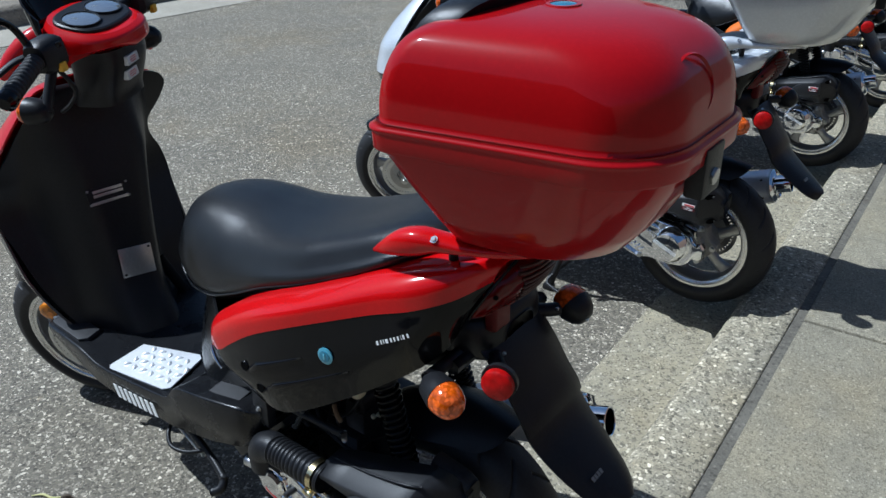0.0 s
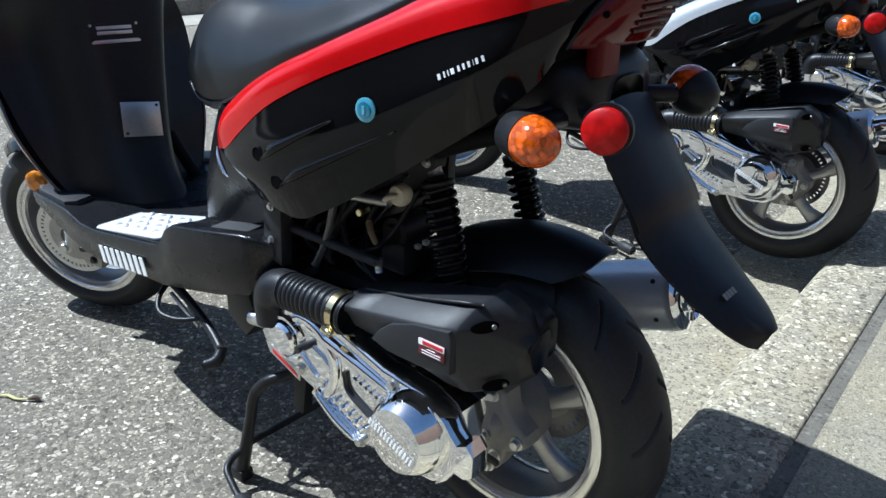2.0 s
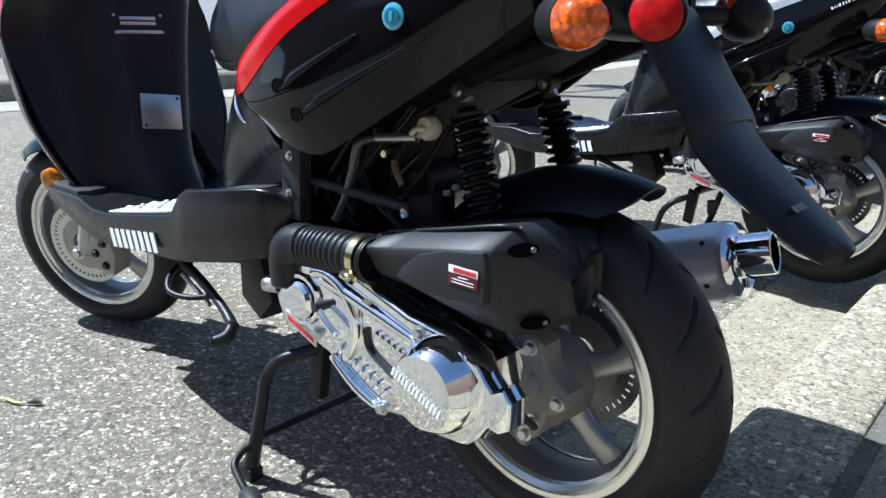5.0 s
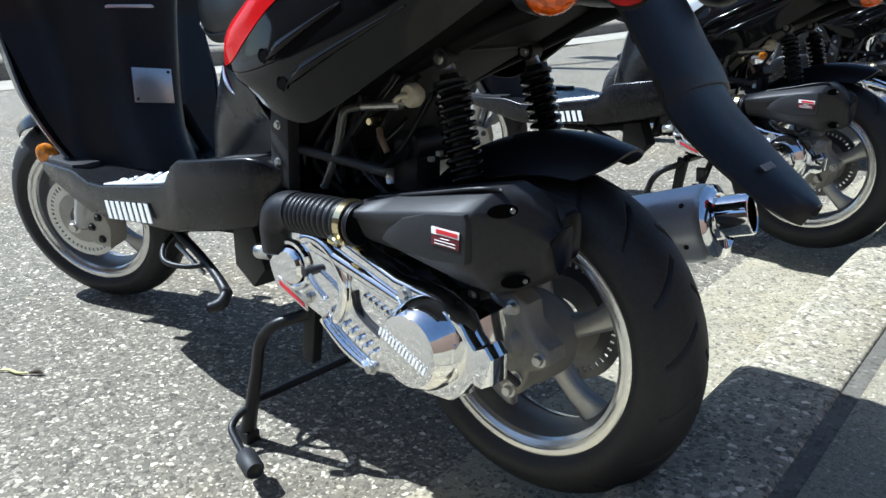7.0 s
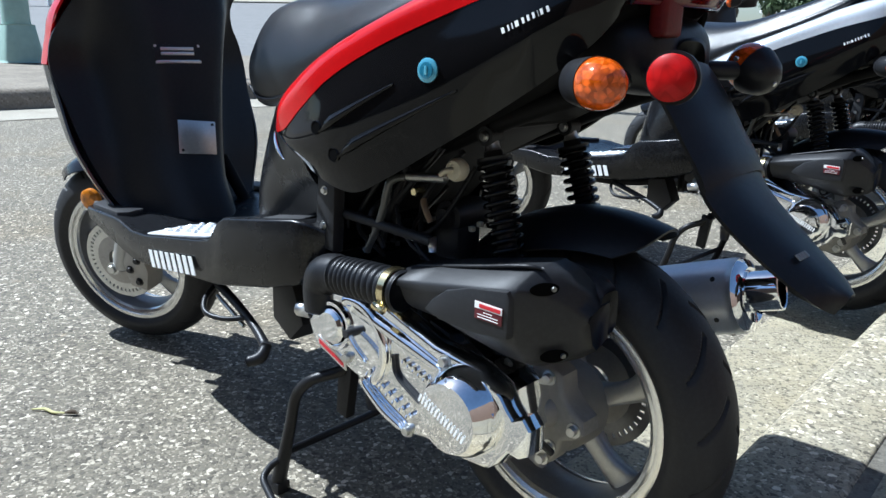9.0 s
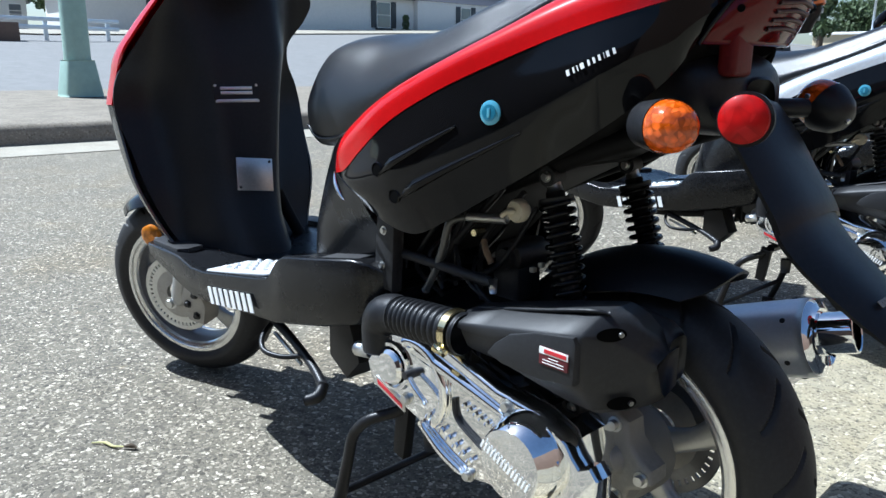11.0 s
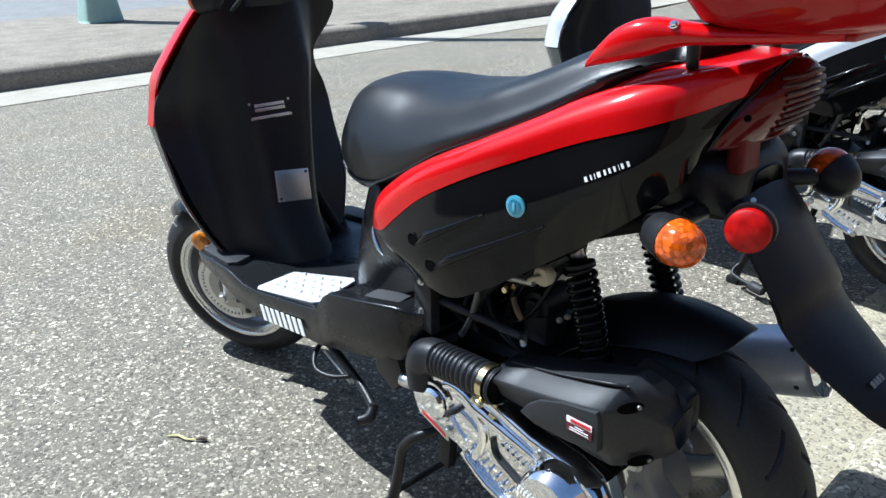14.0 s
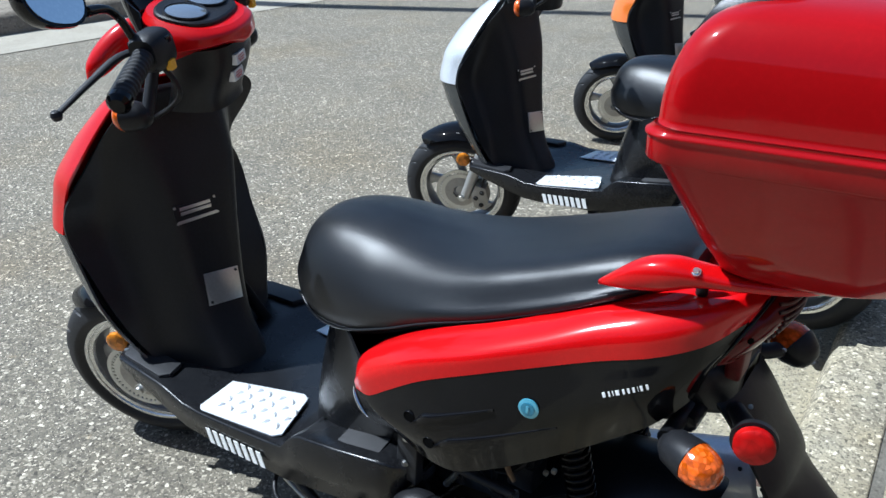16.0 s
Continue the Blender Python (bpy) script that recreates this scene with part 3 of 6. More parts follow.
def tree(name, label, at, height, spread, seed, leaves=2600, conifer=False):
    """Tapered trunk, limbs and a crown of separate small leaf clumps."""
    r = random.Random(seed)
    ob = thing(name, label, "tree", at=at)
    bm = tube([(0, 0, -0.3), (0.1, 0, height * 0.3), (0, 0.1, height * 0.65)], [0.22, 0.16, 0.06], 8, 8)
    tips = []
    for k in range(16):
        a, h = r.uniform(0, 6.28), r.uniform(0.22, 0.9) * height
        reach = spread * (1.05 - h / height if conifer else r.uniform(0.45, 1.0) * math.sin(min(1.0, 1.15 - h / height * 0.75) * 2.4))
        tip = (math.cos(a) * reach, math.sin(a) * reach, min(height, h + r.uniform(0.05, 0.25) * height * (0.2 if conifer else 1)))
        tube([(0, 0, h * 0.7), (tip[0] * 0.5, tip[1] * 0.5, h * 0.95), tip], [0.06, 0.04, 0.015], 5, 6, bm)
        tips.append(tip)
    part("trunk", bm, BARK, ob)
    verts, faces = [], []
    for k in range(leaves):
        t = tips[k % len(tips)]
        s = spread * (0.28 if conifer else 0.34)
        u = r.uniform(0.35, 1.15)
        c = Vector((t[0] * u + r.gauss(0, s * 0.55), t[1] * u + r.gauss(0, s * 0.55), t[2] * (0.75 + 0.25 * u) + r.gauss(0, s * 0.45)))
        q = Euler((r.uniform(0, 6), r.uniform(0, 6), r.uniform(0, 6))).to_matrix()
        w = r.uniform(0.1, 0.26)
        i = len(verts)
        for d in ((-w, 0, 0), (0, -w * 0.6, 0.05), (w, 0, 0), (0, w * 0.6, 0.05)):
            verts.append(c + q @ Vector(d))
        faces.append((i, i + 1, i + 2, i + 3))
    me = bpy.data.meshes.new("crown")
    me.from_pydata(verts, [], faces)
    me.materials.append(LEAF)
    crown = new("crown", me)
    crown.parent = ob
    return ob


tree("tree", "dark evergreen tree far along the street", (-18.0, 47, 1.8), 4.5, 1.15, 3, 4200, True)
tree("tree", "broad green tree far along the street", (-27.5, 79, 3.0), 3.4, 2.6, 5, 3200)
tree("tree", "broad green tree far along the street", (-22.5, 76, 2.8), 4.6, 2.6, 8, 3200)
tree("tree", "broad green tree behind the low white building", (-42.5, 50.0, 2.2), 7.5, 2.7, 11, 3600)
tree("tree", "dark evergreen tree between the houses", (-61, 18.9, 2.6), 10, 2.0, 13, 4200, True)


def far_lamp(x, y, z):
    ob = thing("street_lamp", "thin grey street lamp far along the street", "street lamp", at=(x, y, z))
    part("pole", tube([(0, 0, -0.2), (0, 0, 4.2)], [0.09, 0.06], 8), GALV, ob)
    part("lantern", block((-0.45, -0.1, 4.15), (0.1, 0.1, 4.3), 0.03), DARK_SHUTTER, ob)


far_lamp(-17.8, 55, 2.0)


def topiary(x, y, z):
    ob = thing("topiary", "clipped topiary of three dark balls in a pot", "topiary", at=(x, y, z))
    part("stem", tube([(0, 0, 0), (0, 0, 1.6)], 0.04, 6), BARK, ob)
    part("pot", lathe([(0.2, 0), (0.28, 0.4), (0, 0.4)], seg=16, axis="z"), DARK_SHUTTER, ob)
    r = random.Random(2)
    for h, s in ((0.62, 0.3), (1.1, 0.24), (1.5, 0.2)):
        verts, faces = [], []
        for k in range(260):
            v = Vector((r.gauss(0, 1), r.gauss(0, 1), r.gauss(0, 1))).normalized() * s * r.uniform(0.8, 1.1) + Vector((0, 0, h))
            q = Euler((r.uniform(0, 6), r.uniform(0, 6), 0)).to_matrix()
            i = len(verts)
            verts += [v + q @ Vector(d) for d in ((-0.06, 0, 0), (0, -0.04, 0), (0.06, 0, 0), (0, 0.04, 0))]
            faces.append((i, i + 1, i + 2, i + 3))
        me = bpy.data.meshes.new("ball")
        me.from_pydata(verts, [], faces)
        me.materials.append(LEAF)
        new("ball", me).parent = ob


topiary(-38.9, 33.0, 2.2)


# ---- scooter ----
REAR = Vector((0.021, 0.0, 0.28))
FRONT = Vector((-1.262, 0.0, 0.242))
AXIS_FOOT, AXIS_HEAD = Vector((-1.25, 0, 0.24)), Vector((-0.94, 0, 1.05))
STEER = Matrix.Translation((0, -0.045, 0)) @ Matrix.Translation(AXIS_FOOT) @ Matrix.Rotation(radians(26), 4, (AXIS_HEAD - AXIS_FOOT).normalized()) @ Matrix.Translation(-AXIS_FOOT)


def tyre(bm_origin, r_out, half, r_in, m=None):
    """A tyre with shallow slanting tread grooves."""
    prof = [(r_in - 0.004, -half * 0.72), (r_in + 0.004, -half * 0.8), (r_in + 0.011, -half * 0.92), (r_in + 0.017, -half * 0.975), (r_in + 0.023, -half * 0.99)]
    n_t = 40
    for k in range(n_t):
        w = -1 + 2 * k / (n_t - 1)
        prof.append((r_out - 0.026 * w * w - 0.018 * w**6, half * 0.975 * w))
    prof += [(r, -h) for r, h in prof[:5][::-1]]
    bm = bmesh.new()
    rows, seg = [], 432
    for i in range(seg):
        a = 2 * math.pi * i / seg
        row = []
        for k, (r, h) in enumerate(prof):
            w = h / half
            if 0.1 < abs(w) < 0.8 and 5 <= k < 5 + n_t:
                ph = (i / seg * 18 + (0.5 if w > 0 else 0) + abs(w) * 0.85) % 1.0
                if ph < 0.1:
                    r -= 0.0045
            row.append((r * math.cos(a), h, r * math.sin(a)))
        rows.append(row)
    grid(bm, rows, wrap_u=True, wrap_v=True)
    bmesh.ops.recalc_face_normals(bm, faces=bm.faces)
    moved(bm, Matrix.Translation(bm_origin))
    return moved(bm, m) if m else bm


def wheel_spoke(o, ang, y0, r0, r1, th):
    """One broad curved alloy spoke."""
    rings = []
    for u in np.linspace(0, 1, 7):
        r = r0 + (r1 - r0) * u
        w = 0.022 - 0.010 * math.sin(u * math.pi) + 0.006 * u
        a = ang + 0.16 * u * u
        c, s = math.cos(a), math.sin(a)
        ring = []
        for dw, dy in ((-1, -0.6), (-0.6, -1), (0.6, -1), (1, -0.6), (1, 0.6), (0.6, 1), (-0.6, 1), (-1, 0.6)):
            ring.append((o.x + r * c - w * dw * s, o.y + y0 + th * dy * (1 - 0.35 * u), o.z + r * s + w * dw * c))
        rings.append(ring)
    return loft(rings)


def build_wheel(name, parent, o, half, disc_side, m=None, r_out=0.238):
    """Wheel > tyre, rim, lip, five spokes, hub, perforated disc."""
    mv = (lambda b: moved(b, m)) if m else (lambda b: b)
    wheel = part(name, mv(lathe([(0.154, -half * 0.62), (0.158, -half * 0.7), (0.16, -half * 0.6), (0.16, half * 0.6), (0.158, half * 0.7), (0.154, half * 0.62), (0.142, half * 0.3), (0.142, -half * 0.3)], o, 72, ring=True)), ALLOY_SHADED, parent, "five-spoke grey alloy wheel")
    part("tyre", tyre(o, r_out, half, 0.168, m), RUBBER, wheel)
    for s in (-1, 1):
        part("rim_lip", mv(lathe([(0.149, s * half * 0.58), (0.151, s * half * 0.72), (0.157, s * half * 0.78), (0.1605, s * half * 0.75), (0.1625, s * half * 0.81), (0.169, s * half * 0.83), (0.173, s * half * 0.8), (0.173, s * half * 0.7), (0.158, s * half * 0.54)], o, 72, ring=True)), RIM_LIP, wheel)
    for k in range(5):
        part("spoke", mv(wheel_spoke(o, 0.35 + k * 2 * math.pi / 5, 0.0, 0.035, 0.15, 0.014)), ALLOY, wheel)
    part("hub", mv(lathe([(0, -0.055), (0.022, -0.055), (0.03, -0.045), (0.045, -0.03), (0.05, 0), (0.045, 0.03), (0.03, 0.045), (0, 0.045)], o, 28)), ALLOY, wheel)
    y = disc_side * 0.062
    bands = ((0.06, 0.0805), (0.0875, 0.1))
    brake = None
    for r0, r1 in bands:
        brake = merge(brake, lathe([(r0 + 0.001, y - 0.002), (r1 - 0.001, y - 0.002), (r1, y), (r1 - 0.001, y + 0.002), (r0 + 0.001, y + 0.002), (r0, y)], o, 60, ring=True))
    n = 44
    for k in range(n):
        web = block((0.079, y - 0.0018, -0.0036), (0.089, y + 0.0018, 0.0036), 0.0)
        brake = merge(brake, moved(web, Matrix.Translation(o) @ Matrix.Rotation(k / n * 2 * math.pi, 4, "Y")))
    part("brake_disc", mv(brake), STEEL if m else DISC_DARK, wheel)
    part("disc_carrier", mv(lathe([(0.03, y - 0.006), (0.064, y - 0.003), (0.064, y + 0.003), (0.03, y + 0.006)], o, 30, ring=True)), CAST, wheel)
    return wheel


def side_rails():
    """Key curves of the left rear fairing: lower edge, belly, colour line, top edge."""
    low = [(-0.372, -0.222, 0.638), (-0.30, -0.230, 0.602), (-0.24, -0.233, 0.582), (-0.19, -0.233, 0.58), (-0.14, -0.230, 0.603), (-0.06, -0.214, 0.652), (0.02, -0.188, 0.706), (0.08, -0.166, 0.752), (0.112, -0.14, 0.788), (0.122, -0.11, 0.822)]
    line = [(-0.378, -0.224, 0.64), (-0.345, -0.235, 0.648), (-0.30, -0.24, 0.68), (-0.24, -0.241, 0.722), (-0.155, -0.233, 0.765), (-0.07, -0.214, 0.801), (0.01, -0.192, 0.832), (0.07, -0.174, 0.851), (0.118, -0.14, 0.868), (0.148, -0.077, 0.882)]
    top = [(-0.392, -0.205, 0.648), (-0.384, -0.208, 0.685), (-0.33, -0.208, 0.73), (-0.265, -0.205, 0.766), (-0.155, -0.194, 0.813), (-0.08, -0.178, 0.846), (-0.01, -0.162, 0.878), (0.06, -0.15, 0.9), (0.118, -0.122, 0.912), (0.166, -0.026, 0.919)]
    mid = [((a[0] + b[0]) / 2, min(a[1], b[1]) - 0.011 * math.sin(math.pi * (k + 0.5) / 10), (a[2] + b[2]) / 2) for k, (a, b) in enumerate(zip(low, line))]
    return low, mid, line, top


@functools.lru_cache(maxsize=1)
def panel_grid():
    low, mid, line, top = [crom(r, 260) for r in side_rails()]
    return np.array([crom([low[i], mid[i], line[i]], 70) for i in range(260)]).reshape(-1, 3)


def on_panel(x, z, out=0.0):
    """A point of the left black panel at x and height z."""
    g = panel_grid()
    d = (g[:, 0] - x) ** 2 + (g[:, 2] - z) ** 2
    k = np.argsort(d)[:6]
    y = np.average(g[k, 1], weights=1 / (d[k] + 1e-7))
    return (x, y - out, z)


def top_box_ring(xf, xr, w, z, soft=1.0):
    """The box's plan at one height: square shoulders in front, narrower and rounder behind."""
    wr = w * 0.74
    corners = [((xf, -w), 0.032 * soft), ((xr, -wr), 0.11 * soft), ((xr, wr), 0.11 * soft), ((xf, w), 0.032 * soft)]
    out, arcs = [], []
    for k in range(4):
        (a, _), (b, r), (c, _) = corners[k - 1], corners[k], corners[(k + 1) % 4]
        a, b, c = Vector(a), Vector(b), Vector(c)
        u, v = (a - b).normalized(), (c - b).normalized()
        half = u.angle(v) / 2
        r = min(r, 0.48 * min((a - b).length, (c - b).length) * math.tan(half))
        d = r / math.tan(half)
        p0, p1 = b + u * d, b + v * d
        centre = b + (u + v).normalized() * (r / math.sin(half))
        a0 = math.atan2(*(p0 - centre).yx)
        a1 = math.atan2(*(p1 - centre).yx)
        while a1 < a0:
            a1 += 2 * math.pi
        if a1 - a0 > math.pi:
            a1 -= 2 * math.pi
        out += [(centre.x + r * math.cos(q), centre.y + r * math.sin(q), z) for q in np.linspace(a0, a1, 13)]
        arcs.append(out[-13:])
    ring = []
    for k in range(4):
        ring += arcs[k]
        a, b = Vector(arcs[k][-1]), Vector(arcs[(k + 1) % 4][0])
        ring += [tuple(a.lerp(b, f)) for f in (0.25, 0.5, 0.75)]
    return ring


def build_top_box(parent, paint):
    base = [(0.952, 0.14, 0.27, 0.085), (0.957, 0.118, 0.3, 0.125), (0.968, 0.106, 0.32, 0.142), (1.005, 0.086, 0.35, 0.162), (1.055, 0.063, 0.378, 0.186), (1.098, 0.043, 0.4, 0.205), (1.11, 0.04, 0.404, 0.208)]
    box = part("top_box", loft([top_box_ring(a, b, w, z) for z, a, b, w in base]), paint, parent, "glossy luggage box behind the seat")
    bead = [(dz, 0.036 - o, 0.408 + o, 0.212 + o) for dz, o in [(1.103, 0.0), (1.105, 0.003), (1.107, 0.004), (1.127, 0.0045), (1.13, 0.0045), (1.1315, 0.0065), (1.1345, 0.0065), (1.136, 0.004), (1.141, 0.0)]]
    part("rim", loft([top_box_ring(a, b, w, z) for z, a, b, w in bead]), paint, box)
    lid = [(1.14, 0.039, 0.405, 0.209), (1.168, 0.04, 0.404, 0.208), (1.2, 0.046, 0.397, 0.204), (1.228, 0.057, 0.38, 0.195), (1.246, 0.071, 0.356, 0.181), (1.257, 0.09, 0.327, 0.158), (1.264, 0.12, 0.29, 0.12), (1.2675, 0.153, 0.246, 0.068), (1.2685, 0.18, 0.21, 0.027)]
    keys = [np.array(top_box_ring(a, b, w, z)) for z, a, b, w in lid]
    dense = [[tuple(q) for q in ring] for ring in np.array([crom([k[i] for k in keys], 30) for i in range(len(keys[0]))]).transpose(1, 0, 2)]
    part("lid", loft(dense), paint, box)
    emblem = part("emblem", disc((0.2, -0.006, 1.268), (0.0, -0.02, 1), 0.017, 0.002, seg=28, dome=0.001), BLUE, box, "round blue enamel badge")
    part("emblem_ring", moved(lathe([(0.0175, -0.003), (0.024, -0.003), (0.0225, 0.0022), (0.0175, 0.0022)], seg=28, ring=True, axis="z"), Matrix.Translation((0.2, -0.006, 1.268)) @ Vector((0.0, -0.02, 1)).to_track_quat("Z", "Y").to_matrix().to_4x4()), paint, emblem)
    part("embossed_ring", moved(lathe([(0.034, -0.002), (0.036, 0.0015), (0.038, -0.002)], seg=36, ring=True, axis="z"), Matrix.Translation((0.39, -0.035, 1.2)) @ Vector((1, -0.22, 0.3)).to_track_quat("Z", "Y").to_matrix().to_4x4()), paint, box)
    pad = slab(ellipse(0, 1.188, 0.14, 0.096, 40, 4.5), 0.02, 0.075, 0.012, "yz")
    for v in pad.verts:
        v.co.x += float(np.interp(v.co.z, [1.05, 1.1, 1.17, 1.2, 1.23, 1.25, 1.285], [0.026, 0.006, 0.003, 0.016, 0.03, 0.042, 0.072]))
    part("backrest_pad", pad, SEAT, box, "black padded backrest")
    part("latch", block((0.39, -0.03, 1.06), (0.416, 0.03, 1.125), 0.006), BLACK, box)
    part("lock", disc((0.415, 0, 1.085), (1, 0, -0.1), 0.011, 0.005), STEEL, box)
    part("mount_plate", block((0.13, -0.06, 0.944), (0.25, 0.06, 0.956), 0.004), paint, box)
    return box


def spring(parent, name, top, bottom, r, turns):
    """Shock absorber > coil, damper, gaiter rod, top eye, bottom eye."""
    top, bottom = np.array(top), np.array(bottom)
    d = (bottom - top) / np.linalg.norm(bottom - top)
    a = np.cross(d, (0, 1, 0.2))
    a /= np.linalg.norm(a)
    b = np.cross(d, a)
    L = np.linalg.norm(bottom - top)
    pts = []
    for k in range(turns * 14 + 1):
        w = k / 14 * 2 * math.pi
        pts.append(top + d * (0.036 + (L - 0.066) * k / (turns * 14)) + r * (math.cos(w) * a + math.sin(w) * b))
    shock = part(name, tube([top + d * 0.02, bottom - d * 0.02], 0.013, 12), DARK, parent, "black coil-over shock absorber")
    part("coil", tube(pts, 0.0042, 7), GLOSS_BLACK, shock)
    part("collar", tube([top + d * 0.028, top + d * 0.036], r + 0.003, 18), BLACK, shock)
    part("sleeve", tube([top + d * (L * 0.55), bottom - d * 0.02], r - 0.006, 16), DARK, shock)
    part("clevis", tube([top - d * 0.014, top - d * 0.004, top + d * 0.012, top + d * 0.028], [0.008, 0.0115, 0.0095, 0.0125], 14), STEEL, shock, "bright steel clevis")
    for q in (top, bottom):
        part("eye", lathe([(0.006, -0.012), (0.013, -0.012), (0.013, 0.012), (0.006, 0.012)], q, 18, ring=True), RUBBER, shock)
        part("bolt", bolt(tuple(q + np.array((0, -0.013, 0))), (0, -1, 0), 0.005, 0.006), STEEL, shock)
    return shock


def lamp_unit(parent, name, at, m, lens_mat, r=0.034, lens_len=0.03, house_len=0.062):
    """A round turn signal: a tapered black housing with a domed lens; built to face -y, then turned by m."""
    house = part(name, moved(lathe([(0.006, house_len), (0.015, house_len * 0.93), (0.024, house_len * 0.68), (r, house_len * 0.2), (r + 0.001, 0.0), (0, 0.0)], seg=28), Matrix.Translation(at) @ m), BLACK, parent)
    lens = [(r, 0.001)] + [(r * math.cos(q) ** 0.75, -lens_len * math.sin(q) ** 0.9) for q in np.linspace(0.02, math.pi / 2 - 0.001, 16)]
    part("lens", moved(lathe(lens + [(0, -lens_len)], seg=40), Matrix.Translation(at) @ m), lens_mat, house)
    return house


def letter_bars(parent, name, mat, origin, right, up, widths, height, gap, depth=0.0012):
    """Plain upright bars that stand for lettering, one a character, as one flat print."""
    bm, x = None, 0.0
    o, r, u = Vector(origin), Vector(right).normalized(), Vector(up).normalized()
    n = r.cross(u)
    m = Matrix((r, u, n)).transposed().to_4x4()
    for w in widths:
        b = block((x, 0, 0), (x + w, height, depth), 0.0)
        bm = merge(bm, b)
        x += w + gap
    return part(name, moved(bm, Matrix.Translation(o) @ m), mat, parent)


def build_scooter(paint, box_paint):
    s = thing("scooter", "red and black motor scooter with red top box, on centre stand", "scooter", "parked scooters")

    # wheels
    build_wheel("rear_wheel", s, REAR, 0.062, 1, None, 0.243)
    build_wheel("front_wheel", s, FRONT, 0.056, -1, STEER)

    # front fork, brake and mudguard, all turned with the handlebar
    up = (AXIS_HEAD - AXIS_FOOT).normalized()
    for side in (-1, 1):
        y = side * 0.088
        lo = Vector((-1.238, y, 0.238))
        fork = part("fork_leg", moved(tube([lo, lo + up * 0.2], [0.02, 0.022], 14), STEER), ALLOY, s, "silver fork leg")
        part("stanchion", moved(tube([lo + up * 0.18, lo + up * 0.3], 0.014, 12), STEER), CHROME, fork)
        part("axle_nut", moved(bolt((-1.25, side * 0.103, 0.238), (0, side, 0), 0.011, 0.01), STEER), STEEL, fork)
        ref = part("side_reflector", moved(disc((-1.225, side * 0.135, 0.43), (0, side, 0), 0.026, 0.012, None, 28, 0.003), STEER), AMBER_DULL, s, "round amber side reflector")
        part("reflector_bracket", moved(block((-1.235, min(side * 0.09, side * 0.137), 0.42), (-1.215, max(side * 0.09, side * 0.137), 0.437), 0.003), STEER), BLACK, ref)
    cal = part("brake_caliper", moved(slab([(-1.20, 0.2), (-1.155, 0.19), (-1.14, 0.24), (-1.15, 0.29), (-1.19, 0.3), (-1.21, 0.26)], -0.112, -0.052, 0.008), STEER), CAST, s)
    for p in ((-1.17, 0.215), (-1.165, 0.27), (-1.19, 0.245)):
        part("caliper_bolt", moved(bolt((p[0], -0.111, p[1]), (0, -1, 0), 0.007, 0.008), STEER), DARK, cal)
    part("brake_hose", moved(tube([(-1.17, -0.1, 0.29), (-1.14, -0.11, 0.38), (-1.16, -0.09, 0.5), (-1.12, -0.05, 0.62)], 0.005, 7, 16), STEER), BLACK, s)
    P = []
    for a in np.linspace(radians(38), radians(126), 22):
        row = []
        for w in np.linspace(-1, 1, 11):
            r = 0.268 - 0.022 * w * w - 0.01 * (abs(w) > 0.95)
            tip = 1.0 - 0.5 * max(0, (a - radians(98)) / radians(28)) ** 2
            row.append((FRONT.x + r * math.cos(a), 0.078 * w * tip, FRONT.z + r * math.sin(a)))
        P.append(row)
    part("front_mudguard", moved(shell(np.array(P)[:, ::-1], 0.004), STEER), GLOSS_BLACK, s)

    # leg shield: moulded black inner panel
    levels = [(0.385, -0.865, -1.02, 0.13, 0.165), (0.425, -0.886, -1.045, 0.15, 0.187), (0.52, -0.938, -1.078, 0.185, 0.224), (0.62, -0.966, -1.12, 0.2, 0.242), (0.705, -0.984, -1.15, 0.208, 0.256), (0.755, -0.994, -1.148, 0.194, 0.25), (0.8, -1.004, -1.13, 0.165, 0.232), (0.84, -1.014, -1.115, 0.155, 0.208), (0.9, -1.03, -1.095, 0.195, 0.172), (0.94, -1.04, -1.08, 0.206, 0.146), (0.965, -1.046, -1.072, 0.186, 0.126), (0.98, -1.052, -1.068, 0.11, 0.106), (0.985, -1.058, -1.066, 0.07, 0.084)]
    lv = crom(levels, 46)
    P = []
    for z, xc, xe, hr, hl in lv:
        row = []
        for w in np.linspace(-1, 1, 41):
            y = (hl if w < 0 else hr) * w
            a = abs(y + 0.035)
            edge = 0.105 if y < -0.035 else min(0.15, max(0.07, 0.105 + 0.22 * (z - 0.62)))
            k = 1 / (1 + math.exp((a - edge) / 0.012))
            k2 = 1 / (1 + math.exp((a - edge + 0.035) / 0.006))
            row.append((xe + (xc - xe) * (0.78 * k + 0.1 * k2 + 0.12 * (1 - abs(w) ** 2)) + 0.1 * k2 * (y + 0.035), y, z))
        P.append(row)
    shield = part("leg_shield", shell(np.array(P), 0.006), BLACK, s, "black moulded inner leg shield")
    def on_shield(y, z):
        i = int(np.argmin(abs(lv[:, 0] - z)))
        j = int(round((y / lv[i, 4 if y < 0 else 3] + 1) * 20))
        return P[i][j]

    q0, q1 = Vector(on_shield(-0.041, 0.515)), Vector(on_shield(-0.041, 0.595))
    lean = math.degrees(math.atan2(q1.x - q0.x, q1.z - q0.z))
    PM = Matrix.Translation((q0 + q1) / 2 + Vector((0.005, 0, 0))) @ Matrix.Rotation(radians(-7), 4, "Z") @ Matrix.Rotation(radians(lean), 4, "Y") @ Matrix.Rotation(radians(-6), 4, "X")
    plate = part("id_plate", moved(block((0.0, -0.041, -0.036), (0.004, 0.041, 0.036), 0.001), PM), ALU, shield, "blank aluminium plate")
